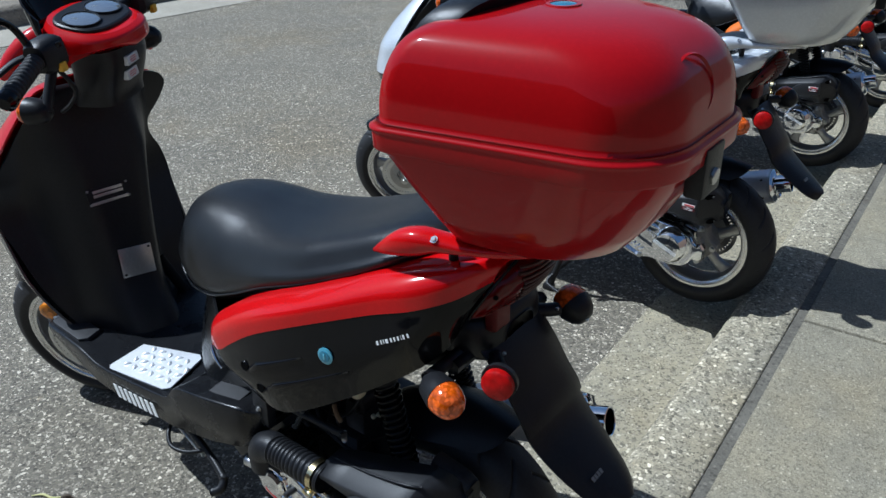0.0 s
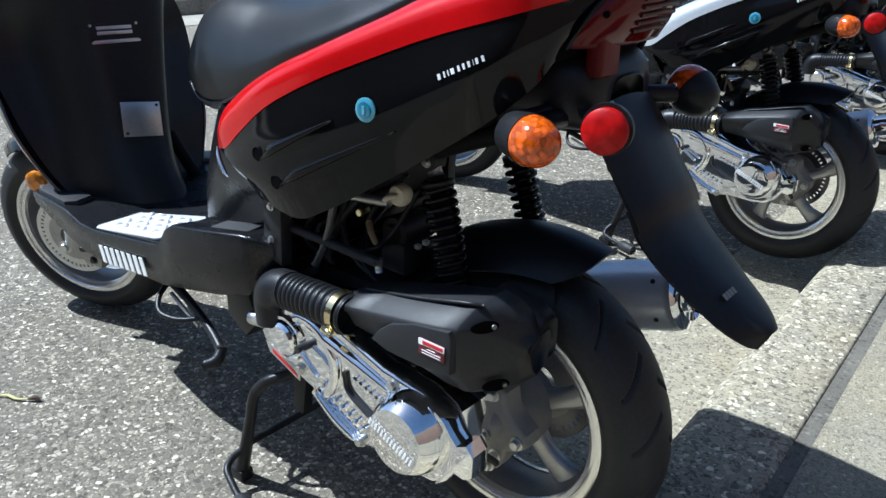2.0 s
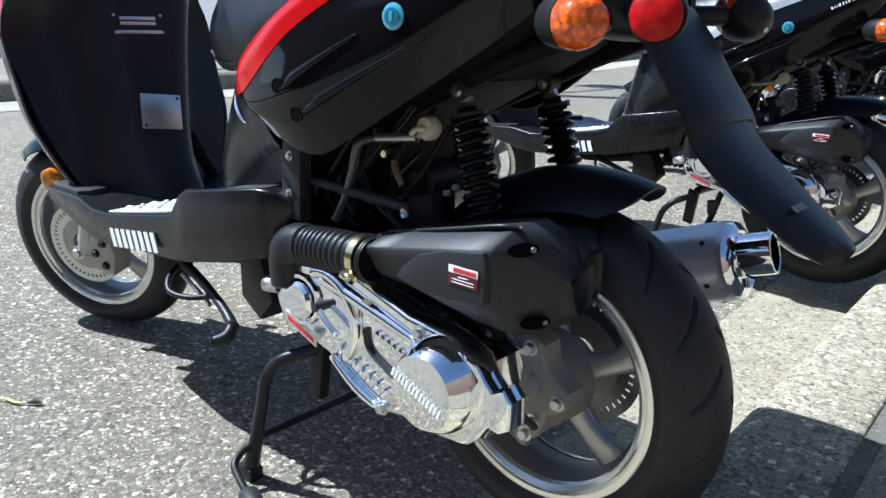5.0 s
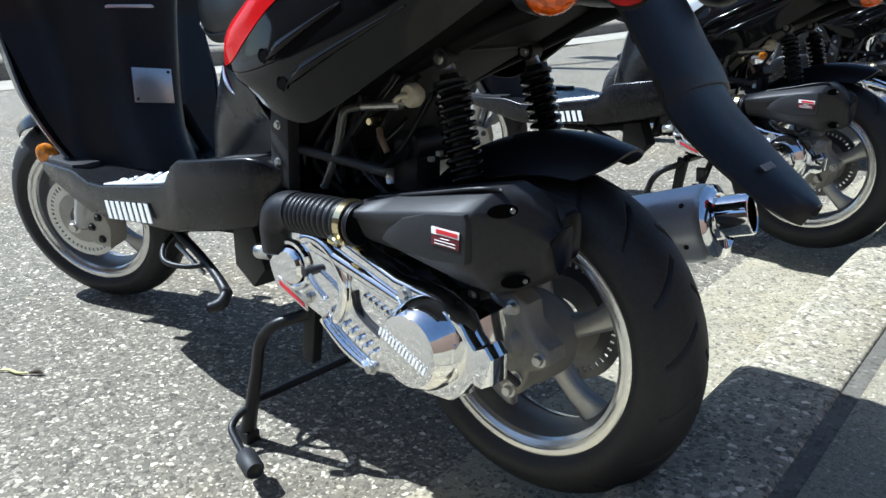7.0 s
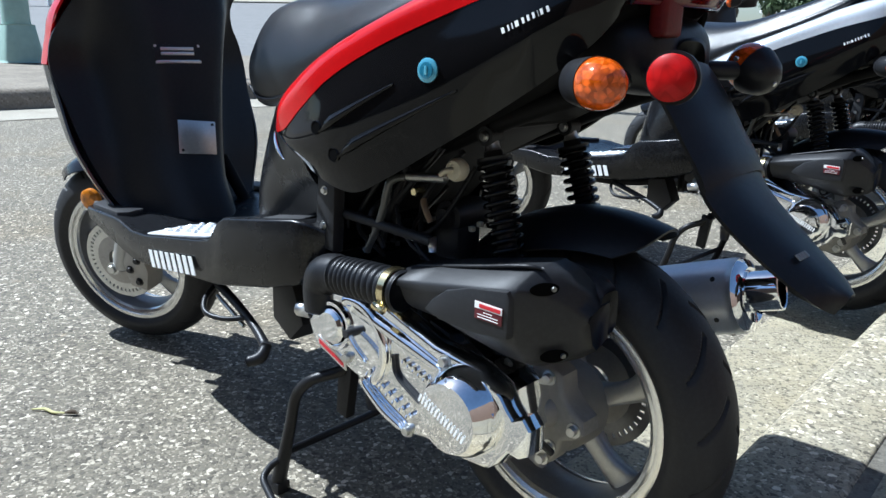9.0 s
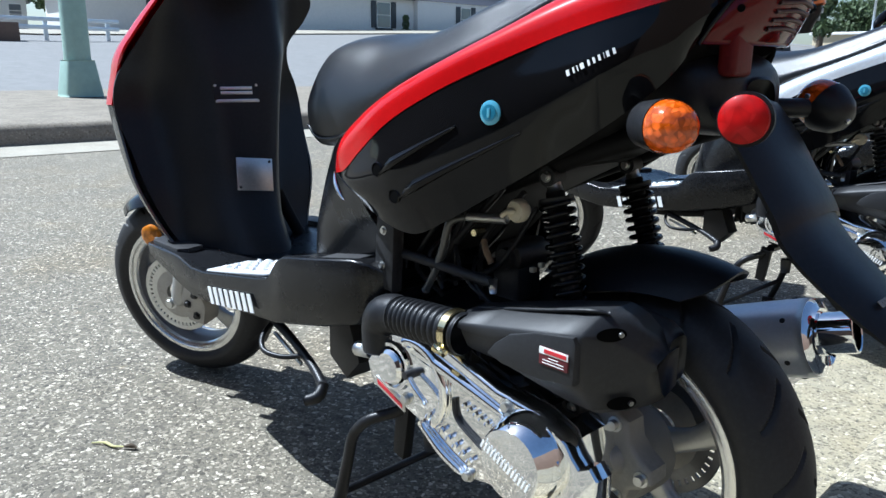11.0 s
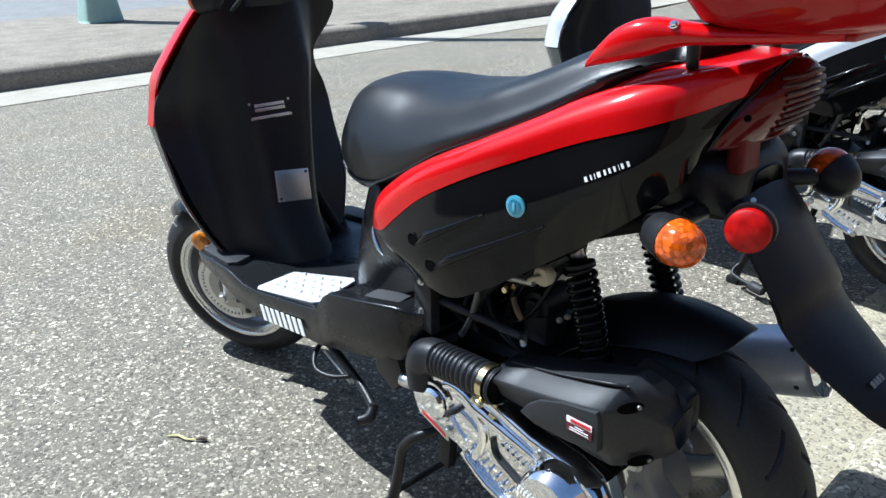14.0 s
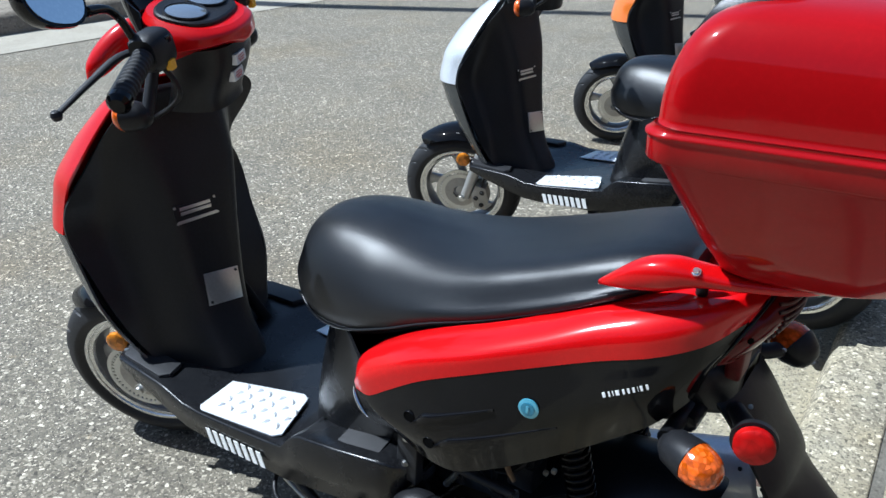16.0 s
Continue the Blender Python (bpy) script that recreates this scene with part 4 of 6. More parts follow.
    for y, z in ((-0.034, -0.029), (0.034, 0.029)):
        part("screw", moved(disc((0.0038, y, z), (1, 0, 0), 0.0032, 0.002, seg=12, dome=0.0008), PM), DARK, plate)
    q0, q1 = Vector(on_shield(-0.047, 0.715)), Vector(on_shield(-0.047, 0.755))
    lean = math.degrees(math.atan2(q1.x - q0.x, q1.z - q0.z))
    D = Matrix.Translation((q0 + q1) / 2 + Vector((0.003, 0.0, 0))) @ Matrix.Rotation(radians(-6), 4, "Z") @ Matrix.Rotation(radians(lean), 4, "Y")
    deco = part("emblem_frame", moved(block((0, -0.05, -0.02), (0.003, 0.05, 0.02), 0.001), D), BLACK, shield)
    for h, l in ((0.011, 0.036), (0.001, 0.036), (-0.016, 0.046)):
        part("bar", moved(block((0.002, -l, h - 0.0035), (0.0042, l, h + 0.0035), 0.0008), D), ALU, deco, "bright bar")
    for y in (-0.047, 0.047):
        for h in (-0.017, 0.017):
            part("stud", moved(disc((0.002, y, h), (1, 0, 0), 0.003, 0.003, seg=10), D), ALU, deco)
    for y, z in ((-0.06, 0.8), (0.135, 0.95), (-0.11, 0.965), (-0.215, 0.7), (0.2, 0.66), (-0.18, 0.56), (0.06, 0.82)):
        i = int(np.argmin(abs(lv[:, 0] - z)))
        j = int(round((y / lv[i, 4 if y < 0 else 3] + 1) * 20))
        q = P[i][j]
        part("screw", disc((q[0] - 0.001, q[1], q[2]), (1, 0, 0.3), 0.0045, 0.003, seg=12, dome=0.001), DARK, shield)
    # painted front apron
    nose = [(0.44, -1.14), (0.52, -1.19), (0.62, -1.27), (0.72, -1.315), (0.8, -1.3), (0.88, -1.25), (0.95, -1.18), (1.0, -1.11)]
    nz = np.array(nose)
    P = []
    for z, xc, xe, hr, hl in crom([l for l in levels if l[0] >= 0.7], 30):
        xn = np.interp(z, nz[:, 0], nz[:, 1])
        out = 1.0 + 0.06 * min(1.0, max(0.0, (z - 0.77) / 0.06)) - 0.03 * math.exp(-((z - 0.75) / 0.04) ** 2)
        hr *= 0.93 / out
        P.append([(xe + (xn - xe) * math.cos(a) ** 0.8 - 0.003, (hl if a < 0 else hr) * out * math.sin(a), z) for a in np.linspace(-math.pi / 2 + 1e-3, math.pi / 2 - 1e-3, 41)])
    part("front_apron", shell(np.array(P)[:, ::-1], 0.005), paint, s, "painted front apron")
    P = []
    for z, xc, xe, hr, hl in crom([l for l in levels if l[0] <= 0.71], 20):
        xn = np.interp(z, nz[:, 0], nz[:, 1])
        P.append([(xe + (xn - xe) * math.cos(a) ** 0.8 - 0.002, (hl if a < 0 else hr) * (0.98 + 0.075 * min(1.0, max(0.0, (0.71 - z) / 0.16))) * math.sin(a), z) for a in np.linspace(-math.pi / 2 + 1e-3, math.pi / 2 - 1e-3, 31)])
    # apron is black plastic; its grey holds the sun's sheen
    part("lower_apron", shell(np.array(P)[:, ::-1], 0.005), SHEEN_PIPE_GREY, s, "black lower apron, greyed for its sunlit sheen")
    # handlebar assembly
    H = Matrix.Translation((0.075, 0.072, 0.012)) @ STEER @ Matrix.Translation((-0.035, 0, 0))
    cowl = [(1.035, -0.99, 0.08, 0.1), (1.045, -0.99, 0.11, 0.13), (1.055, -0.99, 0.125, 0.148), (1.075, -0.99, 0.13, 0.156), (1.1, -0.99, 0.13, 0.155), (1.125, -0.985, 0.123, 0.146), (1.14, -0.985, 0.107, 0.126)]
    rings = [[(c[0], c[1], z + ((0.35 - 0.57 * min(1, (z - 1.035) / 0.105)) * (c[0] + 1.0)) + 0.42 * max(0.0, -c[1]) * max(0.0, 1 - (z - 1.035) / 0.06)) for c in ellipse(cx, 0, ax * 0.76, ay * 0.7, 48, 2.4)] for z, cx, ax, ay in crom(cowl, 18)]
    cow = part("handlebar_cowl", moved(loft(rings), H), paint, s, "painted handlebar cowl")
    for side in (-1, 1):
        part("cowl_wing", tube([(-1.025, side * 0.06, 1.115), (-1.04, side * 0.1, 1.1), (-1.055, side * 0.14, 1.07), (-1.064, side * 0.17, 1.04), (-1.067, side * 0.183, 1.024)], [0.022, 0.027, 0.026, 0.018, 0.004], 20, 24), paint, cow)
    tilt = Matrix.Translation((-0.985, 0, 1.139)) @ Matrix.Rotation(math.atan(0.22), 4, "Y")
    part("dash_panel", moved(moved(loft([[(c[0], c[1], h) for c in ellipse(0, 0, a, b, 40, 2.6)] for h, a, b in [(-0.01, 0.066, 0.086), (0.003, 0.064, 0.084), (0.005, 0.06, 0.08)]]), tilt), H), BLACK, cow)
    for y, r in ((-0.04, 0.037), (0.04, 0.036)):
        d = part("dial", moved(moved(lathe([(r, 0.002), (r + 0.003, 0.002), (r + 0.003, 0.0095), (r, 0.0095)], (0.0, y, 0), 36, ring=True, axis="z"), tilt), H), BLACK, cow)
        part("glass", moved(moved(lathe([(0, 0.0115), (r * 0.6, 0.0105), (r, 0.0075), (r, 0.003), (0, 0.003)], (0.0, y, 0), 36, axis="z"), tilt), H), DIAL, d, "shiny dial glass")
    P = []
    for a in np.linspace(-1.15, 1.15, 25):
        P.append([(-0.985 - (0.105 + 0.03 * h) * math.cos(a), 0.128 * math.sin(a) * (1 - 0.2 * h), 1.1 + 0.03 * math.cos(a) + 0.075 * h * math.cos(a) ** 0.5) for h in np.linspace(0, 1, 8)])
    part("fly_screen", moved(shell(np.array(P), 0.004), H), GLOSS_BLACK, cow, "short dark fly screen")
    NK = Matrix.Translation((-0.024, -0.019, 0.018)) @ H
    neck = [(0.94, -0.98, 0.066, 0.07), (0.955, -0.975, 0.062, 0.07), (1.0, -0.955, 0.064, 0.075), (1.04, -0.945, 0.07, 0.074), (1.065, -0.945, 0.07, 0.076)]
    part("steering_cover", moved(loft([[(c[0], c[1], z) for c in ellipse(cx, 0, ax, ay, 40, 3.2)] for z, cx, ax, ay in crom(neck, 14)]), NK), BLACK, s)
    for z, xs_ in ((1.036, -0.877), (1.003, -0.889)):
        lab = part("caution_label", moved(block((xs_ - 0.008, -0.042, z - 0.01), (xs_ + 0.006, -0.002, z + 0.01), 0.001), NK), GALV, s, "grey caution label")
        for dz, w in ((0.0045, 0.012), (0.0, 0.014), (-0.0045, 0.01)):
            part("print", moved(block((xs_ + 0.004, -0.022 - w * 0.9, z + dz - 0.0008), (xs_ + 0.0066, -0.022 + w * 0.9, z + dz + 0.0008), 0.0), NK), LABEL_RED, lab)
    H = Matrix.Translation((-0.054, -0.053, 0.054)) @ H
    part("handlebar", moved(tube([(-0.9, -0.31, 1.042), (-0.925, -0.18, 1.06), (-0.94, 0, 1.06), (-0.925, 0.2, 1.06), (-0.9, 0.35, 1.042)], 0.011, 12, 24), H), BLACK, s)
    H0 = H
    for side in (-1, 1):
        H = H0 @ Matrix.Translation((0, 0.045 if side > 0 else 0, 0))
        g0, g1 = Vector((-0.915, side * 0.185, 1.06)), Vector((-0.888, side * 0.31, 1.04))
        rows = [(g0.lerp(g1, k / 44), 0.0155 + 0.0025 * (k % 4 in (1, 2))) for k in range(45)]
        grip = tube([q for q, _ in rows], [r for _, r in rows], 16)
        gp = part("grip", moved(grip, H), RUBBER, s, "ribbed black rubber grip")
        part("bar_end", moved(tube([g1, g1.lerp(g0, -0.1), g1.lerp(g0, -0.16)], [0.0195, 0.0195, 0.012], 16), H), GLOSS_BLACK, gp)
        sw = part("switch_housing", moved(loft([[(-0.918 + c[0], side * y, 1.06 + c[1]) for c in ellipse(0, 0, r, r * 1.1, 20, 3)] for y, r in [(0.115, 0.02), (0.125, 0.03), (0.168, 0.031), (0.182, 0.024)]]), H), BLACK, s)
        part("button", moved(block((-0.896, side * 0.15 - 0.008, 1.026), (-0.884, side * 0.15 + 0.008, 1.044), 0.002), H), YELLOW, sw, "yellow switch button")
        part("switch", moved(block((-0.9, side * 0.14 - 0.008, 1.07), (-0.888, side * 0.14 + 0.008, 1.082), 0.002), H), GLOSS_BLACK, sw)
        lev = part("brake_lever", moved(tube([(-0.945, side * 0.15, 1.06), (-0.965, side * 0.18, 1.058), (-0.982, side * 0.24, 1.042), (-1.0, side * 0.325, 1.018)], [0.009, 0.0085, 0.0075, 0.006], 10, 18, flat=0.7), H), BLACK, s, "black brake lever with a ball end")
        part("ball_end", moved(lathe([(0, -0.01), (0.007, -0.007), (0.01, 0), (0.007, 0.007), (0, 0.01)], (-1.0, side * 0.328, 1.017), 14, axis="z"), H), BLACK, lev)
        part("lever_perch", moved(block((-0.955, side * 0.15 - 0.014, 1.045), (-0.925, side * 0.15 + 0.014, 1.078), 0.005), H), BLACK, lev)
        stem = [(-0.935, side * 0.165, 1.08), (-0.945, side * 0.175, 1.122), (-0.945, side * 0.2, 1.145), (-0.945, side * 0.25, 1.158)]
        MT = Matrix.Translation((-0.0165, -0.013, -0.014)) @ H @ Matrix.Translation((-0.93, side * 0.305, 1.216)) @ Matrix.Rotation(radians(-20), 4, "Y") @ Matrix.Translation((0.93, -side * 0.305, -1.216))
        mir = part("mirror", moved(loft([[(-0.93 + dx, side * (0.305 + c[0] * 0.93 - c[1] * 0.36), 1.216 + c[1] * 0.93 + c[0] * 0.36) for c in ellipse(0, 0, 0.061 * f, 0.053 * f, 32, 2.5)] for dx, f in [(-0.04, 0.35), (-0.034, 0.65), (-0.018, 0.9), (0.0, 1.0), (0.008, 0.99)]]), MT), GLOSS_BLACK, s, "black mirror on a curved stalk")
        part("stalk", moved(tube(stem, [0.008, 0.007, 0.007, 0.009], 10, 20), H), GLOSS_BLACK, mir)
        part("glass", moved(loft([[(-0.93 + dx, side * (0.305 + c[0] * 0.93 - c[1] * 0.36), 1.216 + c[1] * 0.93 + c[0] * 0.36) for c in ellipse(0, 0, 0.061 * f, 0.053 * f, 32, 2.5)] for dx, f in [(0.002, 0.9), (0.0095, 0.9)]]), MT), MIRROR, mir)
    H = H0
    for side in (-1, 1):
        at = (-0.992, -0.172, 0.945) if side < 0 else (-0.94, 0.19, 0.968)
        sig = lamp_unit(s, "front_turn_signal", (0, 0, 0), H @ Matrix.Translation(at) @ Matrix.Rotation(radians(-90), 4, "Z"), AMBER, 0.029, 0.022, 0.048)
        part("stalk", moved(tube([(-0.95, side * 0.11, 1.02), (at[0] + 0.04, at[1], at[2])], 0.011, 10), H), BLACK, sig)
    part("cable", moved(tube([(-0.93, -0.14, 1.05), (-0.9, -0.13, 0.98), (-0.95, -0.1, 0.93), (-1.0, -0.08, 0.9)], 0.005, 7, 16), H), BLACK, s)

    # floor
    floor = [(-1.152, 0.165, 0.386, 0.402), (-1.148, 0.17, 0.382, 0.405), (-1.112, 0.221, 0.378, 0.405), (-1.1, 0.226, 0.376, 0.405), (-1.03, 0.231, 0.362, 0.408), (-0.945, 0.237, 0.348, 0.412), (-0.92, 0.239, 0.344, 0.411), (-0.86, 0.242, 0.336, 0.401), (-0.8, 0.243, 0.338, 0.404), (-0.7, 0.245, 0.35, 0.42), (-0.6, 0.245, 0.357, 0.435), (-0.56, 0.245, 0.36, 0.443), (-0.53, 0.245, 0.366, 0.478), (-0.51, 0.244, 0.37, 0.49), (-0.42, 0.24, 0.388, 0.503), (-0.34, 0.232, 0.41, 0.515), (-0.31, 0.222, 0.44, 0.512), (-0.3, 0.2, 0.46, 0.5)]
    rings = []
    for x, hw, zb, zt in floor:
        rings.append([(x, -hw + 0.014, zb), (x, -hw + 0.003, zb + 0.006), (x, -hw, zt - 0.004), (x, -hw + 0.0015, zt - 0.001), (x, -hw + 0.006, zt), (x, -hw + 0.03, zt - 0.003), (x, -hw + 0.05, zt - 0.006), (x, 0, zt - 0.006), (x, hw - 0.05, zt - 0.006), (x, hw - 0.03, zt - 0.003), (x, hw - 0.006, zt), (x, hw - 0.0015, zt - 0.001), (x, hw, zt - 0.004), (x, hw - 0.003, zb + 0.006), (x, hw - 0.014, zb)])
    fl = part("floorboard", loft(rings), FLOOR_BLACK, s, "black moulded footboard", 22.0)
    for side in (-1, 1):
        outline = [(-0.84, side * 0.125), (-0.825, side * 0.222), (-0.81, side * 0.232), (-0.6, side * 0.228), (-0.585, side * 0.216), (-0.63, side * 0.105), (-0.65, side * 0.095)]
        bm = slab(outline, 0.0, 0.004, 0.001, "xy")
        M = Matrix.Translation((0, 0, 0.403)) @ Matrix(((1, 0, 0, 0), (0, 1, 0, 0), (0.165, 0, 1, 0.13), (0, 0, 0, 1)))
        pl = part("tread_plate", moved(bm, M), CHECKER, fl, "bright aluminium checker plate")
        k = 0
        for i in range(6):
            for j in range(4):
                x, y = -0.785 + 0.034 * i, side * (0.13 + 0.024 * j)
                if x > -0.62 - 0.0 and abs(y) < 0.14:
                    continue
                b = lathe([(0.0, 0.0105), (0.0055, 0.0085), (0.009, 0.004), (0, 0.004)], (0, 0, 0), 8, axis="z")
                moved(b, M @ Matrix.Translation((x, y, 0)) @ Matrix.Rotation(radians(45 if (i + j) % 2 else -45), 4, "Z") @ Matrix.Diagonal((1.35, 0.65, 1, 1)))
                part("stud", b, CHECKER, pl)
        pad = slab([(-1.13, side * 0.178), (-1.102, side * 0.212), (-1.09, side * 0.215), (-0.96, side * 0.222), (-0.945, side * 0.205), (-0.96, side * 0.165), (-1.1, side * 0.16)], 0.0, 0.012, 0.002, "xy")
        part("front_pad", moved(pad, Matrix.Translation((0, 0, 0.3985)) @ Matrix(((1, 0, 0, 0), (0, 1, 0, 0), (0.04, 0, 1, 0.0452), (0, 0, 0, 1)))), GREY_PAD, fl, "grey rubber foot pad")
        pad = slab([(-0.45, side * 0.165), (-0.44, side * 0.226), (-0.35, side * 0.22), (-0.36, side * 0.165)], 0.0, 0.003, 0.001, "xy")
        part("rear_pad", moved(pad, Matrix.Translation((0, 0, 0.5605)) @ Matrix(((1, 0, 0, 0), (0, 1, 0, 0), (0.15, 0, 1, 0), (0, 0, 0, 1)))), PAD_LIGHT, fl, "grey rubber foot pad")
        part("screw", disc((-1.112, side * 0.2, 0.4095), (0, 0, 1), 0.005, 0.003, seg=12), STEEL, fl)
        part("post", slab([(-0.325, 0.475), (-0.282, 0.47), (-0.276, 0.575), (-0.285, 0.592), (-0.315, 0.59)], min(side * 0.178, side * 0.2), max(side * 0.178, side * 0.2), 0.005), MATT_BLACK, fl)
        for x, z, y in ((-0.299, 0.562, 0.199), (-0.303, 0.509, 0.199)):
            part("screw", bolt((x, side * y, z), (0, side, 0), 0.0045, 0.005), STEEL, fl)
    letter_bars(fl, "side_print", WHITE, (-0.772, -0.2442, 0.347), (1, -0.012, 0.131), (-0.33, 0, 1), (0.014,) * 8, 0.034, 0.008)

    # body under the seat and side fairings
    core = [(-0.44, 0.1, 0.46, 0.66), (-0.4, 0.16, 0.45, 0.68), (-0.34, 0.18, 0.47, 0.72), (-0.24, 0.185, 0.58, 0.76), (-0.1, 0.165, 0.65, 0.81), (0.02, 0.13, 0.71, 0.85), (0.09, 0.105, 0.78, 0.88), (0.12, 0.09, 0.81, 0.88)]
    rings = [[(x, c[0], c[1]) for c in ellipse(0, (zb + zt) / 2, hw, (zt - zb) / 2, 28, 4.0)] for x, hw, zb, zt in core]
    part("under_body", loft(rings), UNDER_BLACK, s)
    cheek = [[(-0.62, 0.0, 0.42), (-0.605, 0.0, 0.52), (-0.585, 0.0, 0.6), (-0.56, 0.0, 0.68)], [(-0.6, -0.105, 0.425), (-0.58, -0.108, 0.52), (-0.562, -0.106, 0.6), (-0.54, -0.1, 0.68)], [(-0.505, -0.17, 0.44), (-0.495, -0.178, 0.53), (-0.475, -0.175, 0.6), (-0.445, -0.165, 0.68)], [(-0.41, -0.168, 0.46), (-0.4, -0.178, 0.52), (-0.39, -0.198, 0.58), (-0.385, -0.2, 0.66)], [(-0.31, -0.155, 0.455), (-0.3, -0.16, 0.52), (-0.32, -0.2, 0.57), (-0.36, -0.21, 0.63)]]
    ch = patch(cheek, 18, 18, -0.005)
    part("knee_panel", mirrored(ch), FLOOR_BLACK, s)
    part("knee_panel", ch, FLOOR_BLACK, s, "satin black knee panel")
    low, mid, line, top = side_rails()
    black = patch([low, mid, line], 60, 16, 0.005)
    crown = [((a[0] + b[0]) / 2, min(a[1], b[1]) + 0.003, (a[2] + b[2]) / 2 + 0.006) for a, b in zip(line, top)]
    inner = [(q[0] + 0.004, q[1] + 0.03, q[2] + 0.004) for q in top]
    red = patch([[(q[0], q[1] - 0.001, q[2] + 0.0005) for q in line], crown, top, inner], 60, 16, 0.004)
    part("side_panel", moved(mirrored(black), Matrix.Translation((0, -0.03, 0.026))), UNDER_BLACK, s)
    part("side_stripe", moved(mirrored(red), Matrix.Translation((0, -0.03, 0.0))), paint, s, "painted upper side fairing")
    panel = part("side_panel", black, GLOSS_BLACK, s, "glossy black side fairing")
    part("side_stripe", red, paint, s, "painted upper side fairing")
    part("chrome_tab", tube([(-0.384, -0.224, 0.641), (-0.376, -0.228, 0.627), (-0.362, -0.232, 0.613), (-0.348, -0.234, 0.604)], [0.0012, 0.0036, 0.0036, 0.0012], 8, 12), CHROME, panel, "small bright crescent trim")
    for (x0, z0), (x1, z1) in (((-0.24, 0.657), (-0.115, 0.725)), ((-0.205, 0.628), (-0.03, 0.722))):
        rings = []
        for u in np.linspace(0, 1, 14):
            x, z = x0 + (x1 - x0) * u, z0 + (z1 - z0) * u
            h = 0.017 * (1 - 0.75 * u) * min(1, 0.25 + u * 6)
            top_, low_ = on_panel(x - h * 0.35, z + h, -0.002), on_panel(x + h * 0.12, z - h * 0.25, -0.002)
            rings.append([top_, on_panel(x, z, 0.0065 * (1 - 0.6 * u)), low_])
        part("crease", loft(rings), GLOSS_BLACK, panel, "raised moulded rib", 20.0)
    for x, z in ((-0.25, 0.661), (-0.216, 0.629)):
        q = on_panel(x, z, 0.001)
        # no hole is cut: a flat disc carries the shade in its colour
        hole = part("screw_well", disc(q, (0.05, -1, 0.0), 0.0085, 0.0006, None, 20), HOLE_SHADE, panel, "dark disc for the shade in a screw hole")
        part("rim", moved(lathe([(0.0084, -0.0004), (0.0092, 0.0014), (0.0102, -0.0004)], seg=24, ring=True, axis="z"), Matrix.Translation(q) @ Vector((0.05, -1, 0)).to_track_quat("Z", "Y").to_matrix().to_4x4()), GLOSS_BLACK, hole)
    q = on_panel(-0.068, 0.744, 0.0)
    bd = part("round_badge", disc(q, (0.12, -1, 0.05), 0.0145, 0.0025, None, 30, 0.001), BLUE_PALE, panel, "round pale blue badge")
    part("badge_core", disc((q[0], q[1] - 0.0032, q[2]), (0.12, -1, 0.05), 0.0098, 0.0012, None, 26), BLUE, bd)
    part("badge_mark", block((q[0] - 0.0022, q[1] - 0.0052, q[2] - 0.0055), (q[0] + 0.0022, q[1] - 0.0035, q[2] + 0.0055), 0.0008), BLUE_PALE, bd)
    bars, u = None, 0.0
    for w in (0.0055, 0.003, 0.0018, 0.0065, 0.004, 0.004, 0.004, 0.0006, 0.0045, 0.0045):
        x, z = 0.022 + 0.896 * u, 0.787 + 0.44 * u
        q0, q1 = Vector(on_panel(x, z, 0.0012)), Vector(on_panel(x + 0.896 * w, z + 0.44 * w, 0.0012))
        side_, up_ = (q1 - q0).normalized(), (Vector(on_panel(x - 0.003, z + 0.0066, 0.0012)) - q0).normalized()
        m = Matrix((side_, up_, side_.cross(up_))).transposed().to_4x4()
        bars = merge(bars, moved(block((0, 0, -0.0006), (w * 0.68, 0.0064, 0.0006), 0.0), Matrix.Translation(q0) @ m))
        u += w + 0.0022
    part("model_print", bars, WHITE, panel)

    # seat
    seat = [(-0.648, 0.03, 0.735, 0.765), (-0.638, 0.085, 0.705, 0.8), (-0.605, 0.122, 0.68, 0.83), (-0.545, 0.145, 0.664, 0.845), (-0.47, 0.157, 0.67, 0.849), (-0.38, 0.164, 0.705, 0.847), (-0.28, 0.17, 0.755, 0.855), (-0.19, 0.166, 0.79, 0.876), (-0.12, 0.157, 0.82, 0.9), (-0.05, 0.148, 0.854, 0.928), (0.0, 0.138, 0.884, 0.944), (0.04, 0.12, 0.902, 0.948), (0.07, 0.09, 0.91, 0.942)]
    rings = []
    for x, hw, zb, zt in crom(seat, 46):
        h = zt - zb
        k = min(1.0, max(0.0, (x + 0.42) / 0.24))
        soft = [(0.0, zt), (0.35 * hw, zt - 0.006), (0.58 * hw, zt - 0.018), (0.75 * hw, zt - 0.03 - 0.06 * h), (0.88 * hw, zt - 0.04 - 0.17 * h), (0.965 * hw, zt - 0.45 * h - 0.02), (hw, zb + 0.3 * h)]
        tight = [(0.0, zt), (0.45 * hw, zt - 0.001), (0.7 * hw, zt - 0.006), (0.83 * hw, zt - 0.017), (0.92 * hw, zt - 0.032 - 0.1 * h), (0.97 * hw, zt - 0.4 * h - 0.02), (hw, zb + 0.3 * h)]
        half = [(a[0] + (b[0] - a[0]) * k, a[1] + (b[1] - a[1]) * k) for a, b in zip(soft, tight)] + [(0.985 * hw, zb + 0.12 * h), (0.93 * hw, zb)]
        sm = crom([(y, z) for y, z in half], 22)
        ring = [(x, -y, z) for y, z in sm] + [(x, y, z) for y, z in sm[::-1][:-1]]
        rings.append(ring)
    st = part("seat", loft(rings), SEAT, s, "black vinyl two-level seat")
